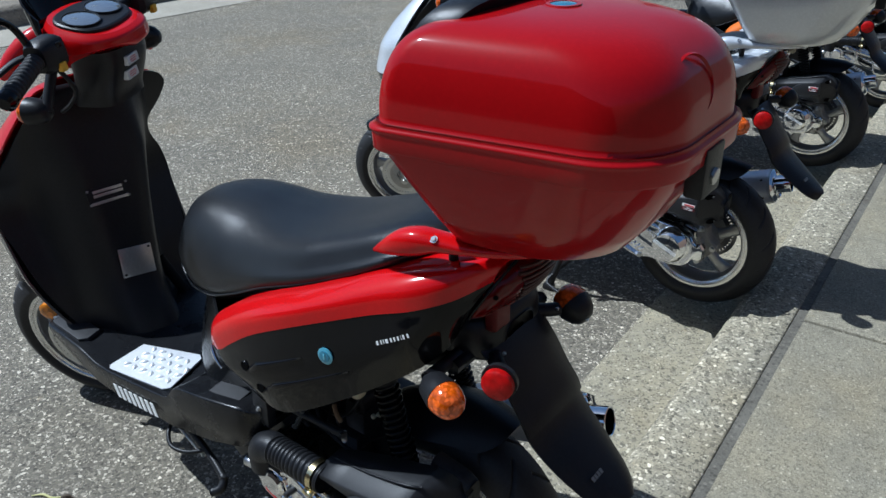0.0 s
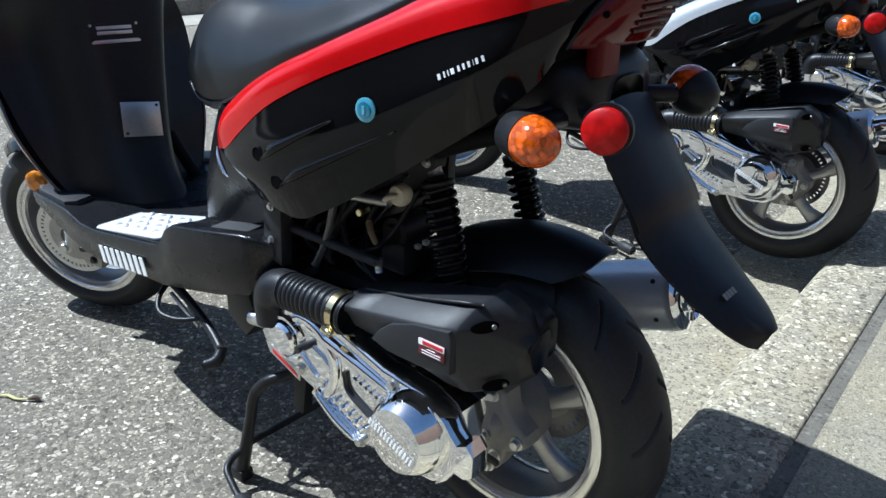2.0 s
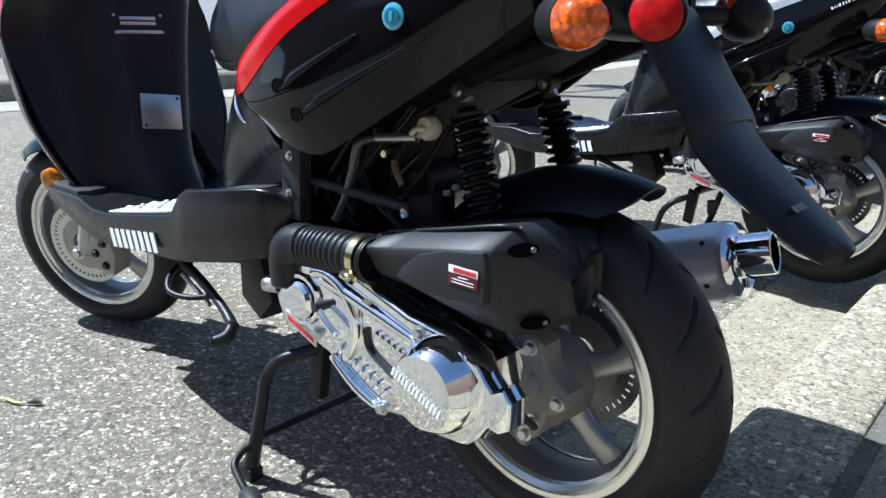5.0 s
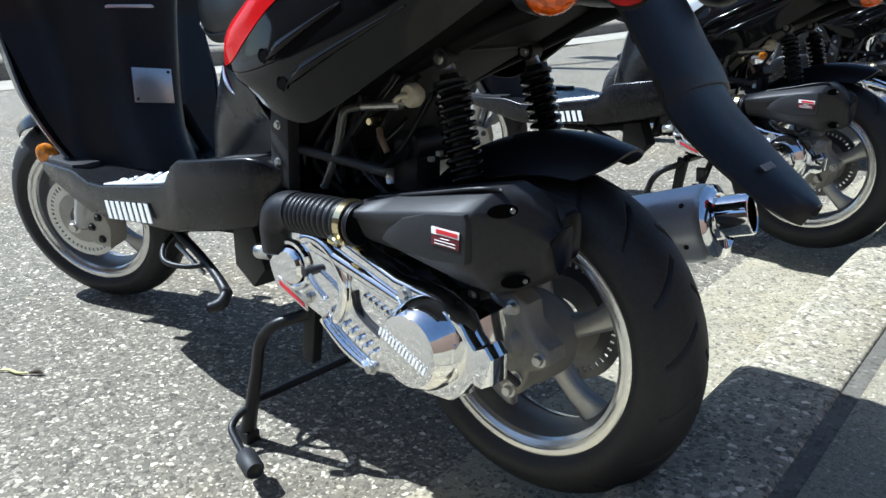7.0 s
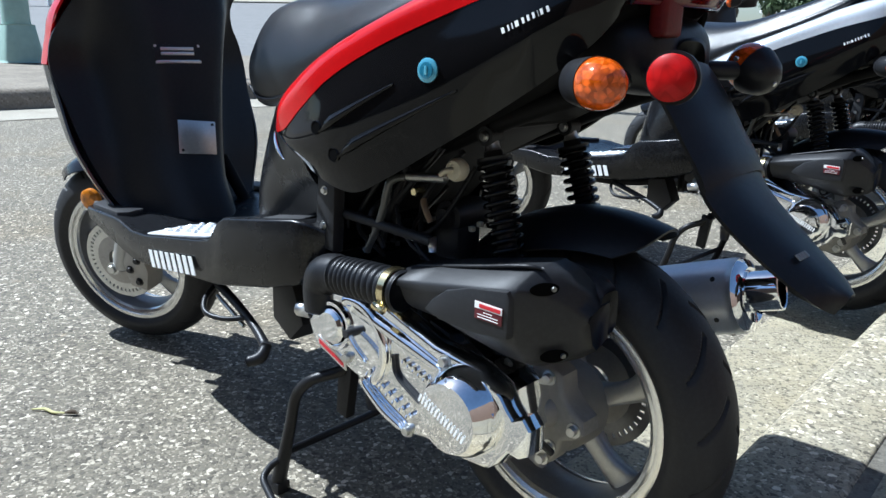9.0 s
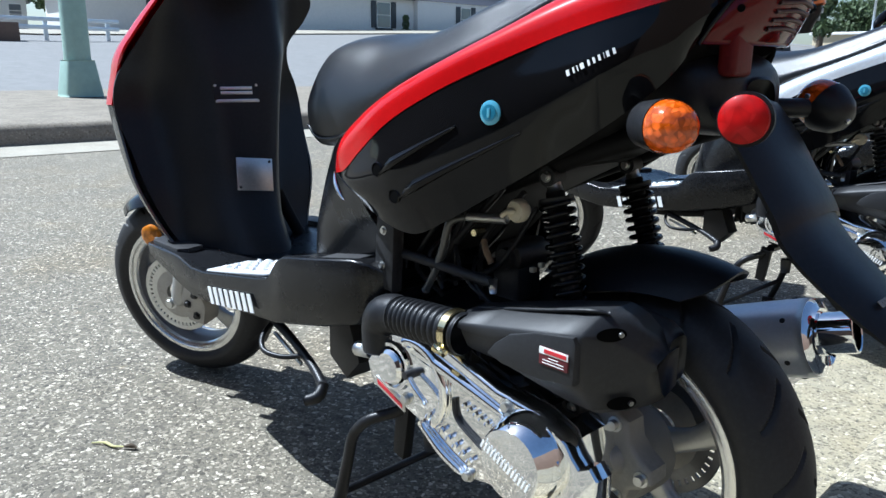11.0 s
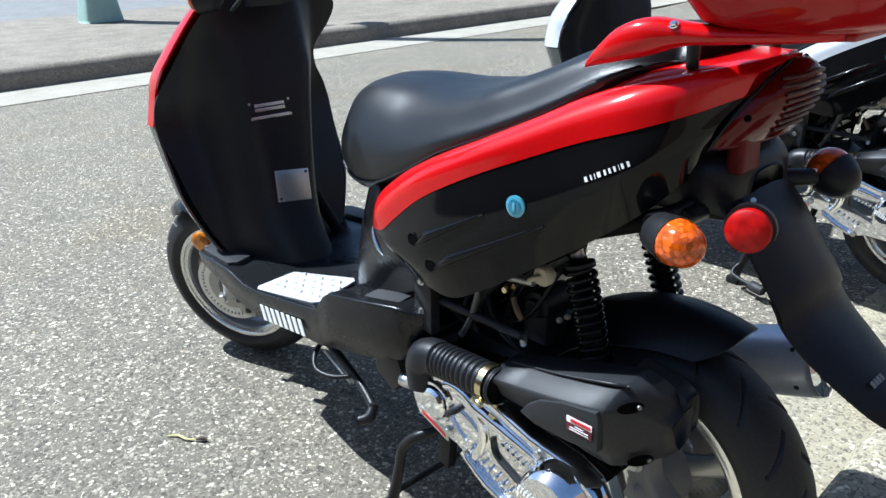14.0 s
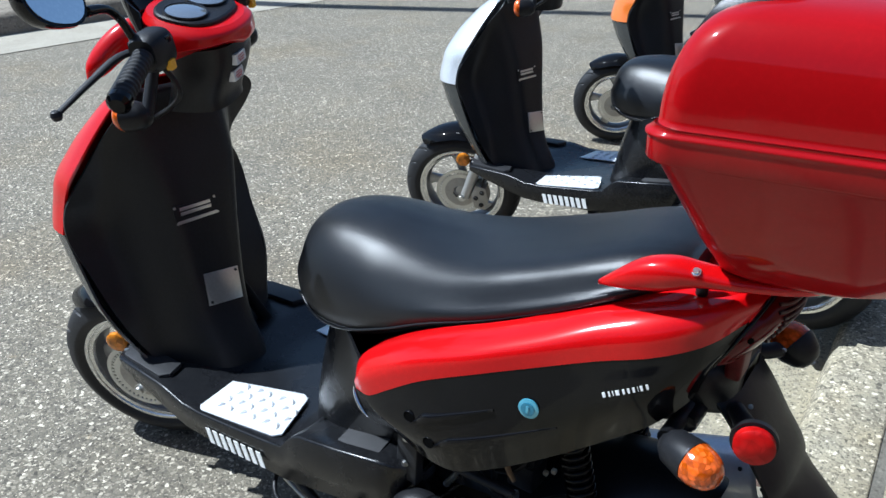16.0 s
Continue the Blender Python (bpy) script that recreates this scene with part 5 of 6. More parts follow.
    piping = [(x - 0.002, -0.985 * hw, zb + 0.012) for x, hw, zb, zt in seat[2:-2]]
    part("seam", tube(piping, 0.0025, 6, 40), SEAT, st)

    # carrier, tail lamp, rear mudguard
    wing = [(-0.022, 0.146, 0.914, 0.004, 0.003), (0.0, 0.148, 0.927, 0.013, 0.011), (0.03, 0.147, 0.942, 0.02, 0.02), (0.065, 0.142, 0.951, 0.022, 0.021), (0.095, 0.133, 0.954, 0.02, 0.014), (0.14, 0.118, 0.952, 0.018, 0.009), (0.2, 0.09, 0.952, 0.016, 0.008), (0.24, 0.05, 0.952, 0.014, 0.008)]
    for side in (-1, 1):
        rings = [[(x, side * (y + c[0]), z + c[1]) for c in ellipse(0, 0, a, b, 22, 2.6)] for x, y, z, a, b in crom(wing, 28)]
        w = part("carrier_wing", loft(rings), paint, s, "painted grab rail and carrier")
        for x, y in ((0.092, 0.1),):
            part("standoff", lathe([(0, 0.912), (0.0075, 0.912), (0.0075, 0.95), (0, 0.95)], (x, side * y, 0), 14, axis="z"), BLACK, w)
        part("cap_screw", bolt((0.095, side * 0.148, 0.964), (0, side * 0.6, 1), 0.004, 0.004), CHROME, w)
    tail_top = [(-0.07, 0.125, 0.82, 0.85), (-0.03, 0.138, 0.83, 0.878), (0.01, 0.143, 0.84, 0.896), (0.04, 0.143, 0.85, 0.908), (0.07, 0.138, 0.855, 0.915), (0.1, 0.118, 0.86, 0.916), (0.12, 0.095, 0.868, 0.917), (0.14, 0.06, 0.875, 0.917), (0.156, 0.03, 0.885, 0.915)]
    part("tail_cover", loft([[(x, c[0], c[1]) for c in ellipse(0, (zb + zt) / 2, hw, (zt - zb) / 2, 36, 4.5)] for x, hw, zb, zt in crom(tail_top, 24)]), paint, s, "painted tail cover")

    lamp_keys = np.array([(0.822, 0.104, 0.118, 0.152), (0.84, 0.1, 0.127, 0.166), (0.86, 0.09, 0.137, 0.179), (0.88, 0.074, 0.147, 0.189), (0.9, 0.05, 0.157, 0.191), (0.912, 0.028, 0.164, 0.186), (0.919, 0.012, 0.167, 0.176)])

    def lamp_point(z, q, out=0.0):
        """A point of the three-cornered tail lamp: height, share of the half width, distance out."""
        hw, xf, xr = [float(np.interp(z, lamp_keys[:, 0], lamp_keys[:, k])) for k in (1, 2, 3)]
        return (xf + (xr - xf + out) * math.sqrt(max(0.0, 1 - q * q)), (hw + out) * q, z)

    zs_ = [p[0] for p in crom([(z, 0.0, 0.0) for z in lamp_keys[:, 0]], 22)]
    tail = part("tail_lamp", loft([[lamp_point(z, q) for q in np.sin(np.linspace(-math.pi / 2, math.pi / 2, 25))] for z in zs_]), TAIL_RED, s, "dark red three-cornered tail lamp with ribs round its rear")
    for k in range(8):
        z = 0.841 + 0.0092 * k
        hw = float(np.interp(z, lamp_keys[:, 0], lamp_keys[:, 1]))
        w = min(0.9, (0.036 + 0.0015 * k) / hw)
        part("rib", tube([lamp_point(z - 0.006 * abs(q), q, 0.0012) for q in np.linspace(-w, w, 15)], 0.0026, 8), RIB_RED, tail, "dull reddish rib")
    for side in (-1, 1):
        edge = [lamp_point(z, side * 0.995, 0.001) for z in np.linspace(0.822, 0.917, 14)]
        part("bezel", tube(edge, 0.003, 8), GLOSS_BLACK, tail)
        # dark disc on the lens, coloured as the shade of a small hole
        part("screw_hole", disc(lamp_point(0.859, side * 0.9, 0.0002), (0.6, side * 0.8, 0.0), 0.0042, 0.0008, None, 14), HOLE_SHADE, tail)
    part("plate_lamp", block((0.128, -0.074, 0.788), (0.15, -0.03, 0.838), 0.007, seg=3), LENS_DULL, s, "red rear reflector block")
    bracket = [(-0.06, 0.09, 0.7, 0.76), (0.0, 0.105, 0.715, 0.8), (0.06, 0.106, 0.725, 0.815), (0.1, 0.1, 0.72, 0.82), (0.125, 0.088, 0.72, 0.812), (0.14, 0.07, 0.72, 0.8), (0.148, 0.04, 0.725, 0.785)]
    part("tail_bracket", loft([[(x, c[0], c[1]) for c in ellipse(0, (zb + zt) / 2, hw, (zt - zb) / 2, 32, 3.2)] for x, hw, zb, zt in crom(bracket, 22)]), BLACK, s, "smooth black fairing under the tail")
    flap_keys = [(0.05, 0.8, 0.08), (0.1, 0.785, 0.082), (0.135, 0.766, 0.081), (0.168, 0.73, 0.081), (0.2, 0.683, 0.08), (0.222, 0.652, 0.081), (0.232, 0.632, 0.08), (0.25, 0.611, 0.077), (0.278, 0.587, 0.073), (0.312, 0.56, 0.064), (0.338, 0.541, 0.055), (0.354, 0.529, 0.043), (0.364, 0.521, 0.022)]
    keys = crom(flap_keys, 44)
    flap = None
    for lo, hi, drop in ((0.0, 0.232, 0.0), (0.215, 0.4, 0.0028)):
        P = [[(x - 0.01 * abs(u) ** 2.5 - drop, (w - drop * 0.4) * u, z - 0.014 * abs(u) ** 3 - drop * 0.6) for u in np.linspace(-1, 1, 15)] for x, z, w in keys if lo <= x <= hi]
        sheet = shell(np.array(P)[:, ::-1], 0.006)
        flap = part("lower_flap", sheet, BLACK, flap) if flap else part("rear_mudflap", sheet, BLACK, s, "long black plastic rear mudguard flap")
    letter_bars(flap, "flap_print", HUB_GREY, (0.318, -0.04, 0.559), (0, 1, 0), (-0.75, 0, 0.6), (0.006, 0.006, 0.006, 0.006), 0.008, 0.002, 0.001)
    part("mount_tube", tube([(0.11, -0.13, 0.742), (0.11, 0.0, 0.742), (0.11, 0.13, 0.742)], 0.012, 10, 12), BLACK, s)
    lamp_unit(s, "rear_turn_signal", (0.142, -0.192, 0.74), Matrix.Rotation(radians(66), 4, "Z"), AMBER, 0.0272, 0.036, 0.05)
    part("signal_stalk", tube([(0.1, -0.1, 0.747), (0.1, -0.18, 0.748)], 0.011, 10), BLACK, s)
    f = Vector((-0.85, 0.2, 0.45)).normalized()
    sig = lamp_unit(s, "rear_turn_signal", (0.174, 0.128, 0.752), f.to_track_quat("-Y", "Z").to_matrix().to_4x4(), AMBER, 0.031, 0.034, 0.036)
    part("fixing_screw", disc(Vector((0.174, 0.128, 0.752)) - f * 0.034, -f, 0.0035, 0.004, seg=12), STEEL, sig)
    part("signal_stalk", tube([(0.12, 0.07, 0.75), (0.148, 0.09, 0.75), (0.172, 0.118, 0.751)], 0.012, 12, 10), BLACK, s)
    rf = part("round_reflector", disc((0.191, -0.124, 0.747), (0.25, -1, 0.05), 0.0248, 0.012, None, 32, 0.003), RED_LENS, s, "round red side reflector in a black cup")
    part("cup", disc((0.19, -0.122, 0.747), (-0.25, 1, -0.05), 0.0285, 0.01, None, 32, 0.002), BLACK, rf)
    part("stem", tube([(0.15, -0.07, 0.75), (0.17, -0.095, 0.748), (0.186, -0.114, 0.747)], [0.011, 0.014, 0.022], 18, 10), BLACK, rf)
    for side in (-1, 1):
        part("bracket_bolt", bolt((0.17, side * 0.078, 0.765), (0.3, side, 0.4), 0.0022, 0.004), STEEL, s)

    # hugger over the rear wheel
    P = []
    for u in np.linspace(0, 1, 28):
        row = []
        for w in np.linspace(-1, 1, 17):
            a = radians(150 - u * (81.5 - 6.0 * abs(w) ** 4.0))
            r = 0.286 + 0.021 * u * u - (0.052 - 0.006 * u) * w * w
            row.append((0.036 + r * math.cos(a), 0.088 * w * (1 - 0.22 * max(0, u - 0.75) / 0.25), 0.27 + r * math.sin(a)))
        P.append(row)
    part("hugger", shell(np.array(P), 0.004), BLACK, s, "matt black inner mudguard over the rear wheel")

    # shocks
    spring(s, "shock_absorber", (-0.067, -0.105, 0.659), (0.005, -0.112, 0.4), 0.0205, 16)
    spring(s, "shock_absorber", (-0.065, 0.072, 0.66), (0.01, 0.085, 0.4), 0.0205, 16)

    # power unit
    eng = part("crankcase", slab([(-0.32, 0.31), (-0.2, 0.29), (-0.08, 0.255), (0.0, 0.25), (0.05, 0.27), (0.075, 0.31), (0.06, 0.365), (-0.02, 0.385), (-0.2, 0.425), (-0.32, 0.415)], -0.19, -0.075, 0.012), CHROME, s, "chromed transmission case")
    cover_out = [(-0.305, 0.40), (-0.315, 0.36), (-0.30, 0.325), (-0.25, 0.318), (-0.2, 0.305), (-0.15, 0.27), (-0.11, 0.252), (-0.06, 0.262), (0.0, 0.258), (0.04, 0.262), (0.065, 0.278), (0.076, 0.3), (0.078, 0.33), (0.07, 0.352), (0.056, 0.376), (0.02, 0.392), (-0.05, 0.40), (-0.15, 0.432), (-0.21, 0.43), (-0.27, 0.425)]
    cv = part("transmission_cover", slab(cover_out, -0.222, -0.186, 0.007, seg=3), CHROME, s, "chromed transmission cover")
    part("raised_rail", tube([(-0.2, -0.223, 0.415), (-0.1, -0.223, 0.39), (-0.03, -0.223, 0.372)], [0.012, 0.009, 0.006], 12, 14), CHROME, cv)
    part("front_boss", lathe([(0, -0.236), (0.022, -0.236), (0.027, -0.232), (0.029, -0.22), (0, -0.22)], (-0.25, 0, 0.372), 36), CHROME, cv)
    part("front_boss_ring", lathe([(0.031, -0.222), (0.031, -0.228), (0.036, -0.228), (0.038, -0.222)], (-0.25, 0, 0.372), 36, ring=True), CHROME, cv)
    arc = [(-0.2 + 0.06 * math.cos(a), -0.225, 0.362 + 0.06 * math.sin(a)) for a in np.linspace(radians(110), radians(-50), 14)]
    part("raised_arc", tube(arc, 0.009, 10, 20), CHROME, cv)
    drum = part("clutch_drum", lathe([(0, -0.262), (0.036, -0.262), (0.045, -0.26), (0.051, -0.252), (0.058, -0.235), (0.06, -0.215), (0, -0.215)], (0.008, 0, 0.332), 56), CHROME, cv, "round domed chrome cap")
    letter_bars(drum, "cap_print", WHITE, (-0.036, -0.2635, 0.344), (1, 0, -0.42), (0.42, 0, 1), (0.003, 0.0025, 0.003, 0.0025, 0.003, 0.003, 0.0025, 0.003, 0.003, 0.0025, 0.003, 0.003, 0.0025, 0.003), 0.011, 0.0032, 0.0006)
    part("inner_crescent", slab([(0.036, 0.386), (0.052, 0.381), (0.066, 0.372), (0.076, 0.358), (0.086, 0.348), (0.101, 0.356), (0.112, 0.343), (0.111, 0.31), (0.098, 0.302), (0.083, 0.304), (0.07, 0.285), (0.05, 0.268), (0.06, 0.3), (0.066, 0.33), (0.06, 0.358)], -0.23, -0.196, 0.005), CHROME, cv)
    for k in range(7):
        part("rib", tube([(-0.176 + 0.0135 * k, -0.2235, 0.318 - 0.006 * k), (-0.166 + 0.0135 * k, -0.2235, 0.329 - 0.006 * k)], 0.0042, 8), CHROME, cv)
    for k in range(6):
        part("rib", tube([(-0.104 + 0.01 * k, -0.2235, 0.36 - 0.003 * k), (-0.098 + 0.01 * k, -0.2235, 0.367 - 0.003 * k)], 0.0036, 8), CHROME, cv)
    part("lower_bar", tube([(-0.19, -0.224, 0.306), (-0.14, -0.224, 0.276), (-0.1, -0.224, 0.262)], [0.006, 0.008, 0.007], 10, 10), CHROME, cv)
    # dark bar laid on the cover, standing for the shade in a slot
    slot = tube([(-0.125, -0.222, 0.365), (-0.12, -0.222, 0.34), (-0.085, -0.222, 0.318), (-0.045, -0.222, 0.302)], 0.008, 10, 16, flat=0.3)
    part("recess", slot, DARK, cv, "dark flat bar for the shade in a slot")
    part("warning_strip", slab([(-0.29, 0.345), (-0.288, 0.33), (-0.225, 0.308), (-0.227, 0.323)], -0.2245, -0.222, 0.0), ALU, cv, "small warning label")
    part("print", slab([(-0.286, 0.3405), (-0.285, 0.3335), (-0.229, 0.313), (-0.23, 0.3195)], -0.2252, -0.2246, 0.0), LABEL_RED, cv)
    kick = part("kick_pedal", tube([(-0.208, -0.232, 0.372), (-0.185, -0.236, 0.358), (-0.165, -0.236, 0.345)], 0.0045, 10, 8), CHROME, s)
    part("kick_boss", lathe([(0, -0.24), (0.006, -0.239), (0.007, -0.222), (0, -0.222)], (-0.208, 0, 0.374), 18), DARK, kick)
    for x, z in ((-0.222, 0.33), (-0.095, 0.262), (-0.03, 0.385), (-0.04, 0.355)):
        part("cover_bolt", bolt((x, -0.222, z), (0, -1, 0), 0.0065, 0.008), STEEL, cv)
    hub = part("hub_casting", lathe([(0, -0.088), (0.02, -0.088), (0.024, -0.082), (0.052, -0.078), (0.06, -0.07), (0.066, -0.05), (0.068, -0.01), (0, -0.01)], REAR, 48), HUB_GREY, s, "grey cast final-drive housing")
    for k in range(5):
        a = radians(-35 + 42 * k)
        c, q = math.cos(a), math.sin(a)
        part("fin", slab([(REAR.x + 0.022 * c - 0.004 * q, REAR.z + 0.022 * q + 0.004 * c), (REAR.x + 0.022 * c + 0.004 * q, REAR.z + 0.022 * q - 0.004 * c), (REAR.x + 0.056 * c, REAR.z + 0.056 * q)], -0.09, -0.07, 0.002), HUB_GREY, hub)
    gear = part("gear_case", slab([(0.02, 0.35), (0.035, 0.374), (0.062, 0.382), (0.082, 0.37), (0.086, 0.345), (0.1, 0.33), (0.118, 0.318), (0.12, 0.3), (0.106, 0.288), (0.088, 0.28), (0.084, 0.262), (0.074, 0.244), (0.06, 0.236), (0.046, 0.244), (0.03, 0.27)], -0.126, -0.085, 0.008, seg=3), HUB_GREY, s, "bolted grey gear case flange")
    part("gear_boss", lathe([(0, -0.14), (0.014, -0.14), (0.02, -0.134), (0.024, -0.12), (0, -0.12)], (0.06, 0, 0.315), 28), HUB_GREY, gear)
    for x, z in ((0.065, 0.364), (0.107, 0.305), (0.072, 0.268), (0.062, 0.248), (0.035, 0.36)):
        part("case_bolt", bolt((x, -0.126, z), (0, -1, 0), 0.0068, 0.009), STEEL, gear)
    part("breather_nut", bolt((0.03, -0.15, 0.335), (0.2, -1, 0.3), 0.009, 0.014), STEEL, gear)
    part("breather_hose", tube([(0.03, -0.14, 0.33), (0.05, -0.165, 0.325), (0.075, -0.165, 0.3), (0.085, -0.14, 0.27)], 0.005, 8, 14), RUBBER, gear, "thin black rubber hose")
    part("cylinder", block((-0.46, -0.07, 0.33), (-0.33, 0.07, 0.45), 0.012), DARK, s)
    for k in range(6):
        part("cooling_fin", block((-0.45 + 0.018 * k, -0.085, 0.325), (-0.444 + 0.018 * k, 0.085, 0.455), 0.002), DARK, s)
    part("crank_block", block((-0.34, -0.1, 0.27), (-0.15, 0.12, 0.44), 0.03), DARK, s)
    part("engine_mount", tube([(-0.33, -0.2, 0.385), (-0.33, 0.1, 0.385)], 0.013, 14), STEEL, s)
    part("axle_stub", tube([(-0.345, -0.215, 0.37), (-0.31, -0.215, 0.375)], 0.012, 12), ALU, s)

    # air filter box
    sect = [(-0.12, -0.17, -0.232, 0.432, 0.476, 0.49), (-0.06, -0.155, -0.236, 0.427, 0.488, 0.504), (0.0, -0.145, -0.239, 0.417, 0.5, 0.517), (0.05, -0.14, -0.237, 0.408, 0.508, 0.528), (0.079, -0.135, -0.232, 0.404, 0.511, 0.534), (0.083, -0.135, -0.227, 0.404, 0.511, 0.534), (0.1, -0.125, -0.198, 0.406, 0.503, 0.522), (0.118, -0.11, -0.165, 0.412, 0.482, 0.495), (0.128, -0.1, -0.147, 0.42, 0.468, 0.478)]
    rings = []
    for x, yi, yo, zb, zc, zs in sect:
        zs = zc + 0.72 * (zs - zc)
        q = min(1.0, (yi - yo) / 0.09)
        rings.append([(x, yi, zb + 0.01), (x, yo + 0.045 * q, zb), (x, yo + 0.026 * q, zb + 0.01), (x, yo + 0.006 * q, zb + 0.04), (x, yo, zc - 0.006), (x, yo + 0.003 * q, zc), (x, yo + 0.036 * q, zs - 0.003), (x, yo + 0.041 * q, zs), (x, yi, zs + 0.002)])
    ab = part("air_box", loft(rings), MATT_BLACK, s, "black moulded air filter box", 14.0)
    part("rear_boot", loft([[(x, c[0], c[1]) for c in ellipse(-0.1, zc, 0.02, hz, 24, 4.0)] for x, zc, hz in ((0.05, 0.47, 0.045), (0.11, 0.465, 0.04), (0.123, 0.462, 0.034), (0.127, 0.462, 0.028))]), MATT_BLACK, ab)
    part("lid_seam", tube([(-0.11, -0.193, 0.488), (0.0, -0.2, 0.5135), (0.078, -0.193, 0.529), (0.086, -0.186, 0.527)], 0.0028, 8, 24), BLACK, ab)
    facet = slab([(-0.046, 0.458), (-0.036, 0.472), (-0.014, 0.489), (0.023, 0.501), (0.076, 0.508), (0.08, 0.5), (0.08, 0.452), (0.033, 0.447), (-0.021, 0.45)], -0.2435, -0.228, 0.004)
    moved(facet, Matrix(((1, 0, 0, 0), (0.05, 1, 0.04, -0.019), (0, 0, 1, 0), (0, 0, 0, 1))))
    part("raised_panel", facet, MATT_BLACK, ab)
    lean = Matrix(((1, 0, 0, 0), (0.05, 1, 0.04, -0.019), (-0.03, 0, 1, 0.001), (0, 0, 0, 1)))
    lb = part("warning_label", moved(block((0.034, -0.2452, 0.468), (0.073, -0.243, 0.489), 0.0004), lean), LABEL_DARK, ab, "small red and white warning label")
    part("print", moved(block((0.034, -0.2458, 0.481), (0.073, -0.245, 0.489), 0.0), lean), WHITE, lb)
    part("print", moved(block((0.041, -0.2464, 0.4828), (0.071, -0.2457, 0.4872), 0.0), lean), LABEL_RED, lb)
    for k in range(3):
        part("print", moved(block((0.039 + 0.008 * (k == 2), -0.2458, 0.4705 + 0.0034 * k), (0.068 - 0.008 * (k == 2), -0.245, 0.4712 + 0.0034 * k), 0.0), lean), WHITE, lb)
    for x, y, z in ((0.1, -0.2, 0.509), (0.107, -0.182, 0.424)):
        face = Matrix.Translation((x, y, z)) @ Vector((0.867, -0.497, 0.1)).to_track_quat("Z", "Y").to_matrix().to_4x4()
        # flat oval on the end face; the well's shade is only its colour
        wl = part("screw_well", moved(disc((0, 0, 0), (0, 0, 1), 0.0105, 0.001, seg=24), face @ Matrix.Diagonal((1.75, 0.75, 1, 1))), HOLE_SHADE, ab, "dark oval for the shade in a screw well")
        part("screw", disc((x + 0.0065, y + 0.0085, z), (0.867, -0.497, 0), 0.0032, 0.003, seg=12), DISC_DARK, wl)
    hose_r, hose_p = [], []
    path = crom([(-0.262, -0.212, 0.445), (-0.22, -0.215, 0.45), (-0.18, -0.217, 0.454), (-0.11, -0.218, 0.457)], 112)
    for k, q in enumerate(path):
        hose_p.append(tuple(q))
        hose_r.append(0.0248 + 0.0042 * abs(math.sin(k * math.pi / 8)) ** 0.7)
    hs = part("intake_hose", tube(hose_p, hose_r, 24), BLACK, s, "corrugated black intake hose")
    part("elbow", tube([(-0.289, -0.21, 0.385), (-0.29, -0.211, 0.405), (-0.289, -0.212, 0.424), (-0.279, -0.214, 0.439), (-0.26, -0.213, 0.446), (-0.245, -0.214, 0.448)], [0.031, 0.031, 0.031, 0.031, 0.03, 0.0285], 22, 30), BLACK, hs)
    d = Vector(path[-1]) - Vector(path[-4])
    d.normalize()
    e = Vector((-0.126, -0.218, 0.4565))
    part("hose_clamp", moved(lathe([(0.0275, -0.006), (0.031, -0.006), (0.031, 0.006), (0.0275, 0.006)], seg=30, ring=True, axis="z"), Matrix.Translation(e) @ d.to_track_quat("Z", "Y").to_matrix().to_4x4()), BRASS, hs, "gold-coloured hose clamp")
    part("clamp_screw", tube([(-0.136, -0.248, 0.44), (-0.118, -0.248, 0.436)], 0.006, 10), BRASS, hs)

    # exhaust
    ax0, ax1 = Vector((-0.13, 0.226, 0.322)), Vector((0.163, 0.238, 0.416))
    dv = (ax1 - ax0).normalized()
    mf = part("muffler", tube([ax0, ax0 + dv * 0.015, ax0 + dv * 0.04, ax1 - dv * 0.012, ax1], [0.03, 0.048, 0.056, 0.059, 0.057], 36), MUFFLER, s, "silver painted muffler")
    part("end_cap", tube([ax1 - dv * 0.004, ax1 + dv * 0.006, ax1 + dv * 0.012], [0.0575, 0.055, 0.042], 36), CHROME, mf)
    tp = ax1 + Vector((0, -0.002, 0.006))
    out = Matrix.Translation(tp) @ (dv + Vector((0, 0.1, -0.03))).to_track_quat("Z", "Y").to_matrix().to_4x4()
    part("tail_pipe", moved(lathe([(0.0, 0.0), (0.031, 0.0), (0.031, 0.05), (0.0305, 0.0525), (0.028, 0.0535), (0.0265, 0.052), (0.0262, 0.03), (0.0, 0.03)], seg=40, axis="z"), out), CHROME, mf, "short chrome tail pipe")
    # lining coloured near-black to put shade inside the pipe
    part("pipe_bore", moved(lathe([(0.0, 0.031), (0.0258, 0.031), (0.0258, 0.046), (0.0252, 0.046), (0.0252, 0.033), (0.0, 0.033)], seg=32, axis="z"), out), HOLE_SHADE, mf)
    for k in range(6):
        a = k * math.pi / 3 + 0.4
        n = Vector((-0.3 * math.sin(a), math.cos(a), math.sin(a))).normalized()
        part("rivet", disc(ax1 - dv * 0.025 + n * 0.0575, n, 0.004, 0.003, seg=10), DARK, mf)
    part("header_pipe", tube([(-0.4, 0.03, 0.34), (-0.36, 0.1, 0.27), (-0.25, 0.2, 0.28), (-0.12, 0.226, 0.325)], 0.016, 12, 20), STEEL, s)

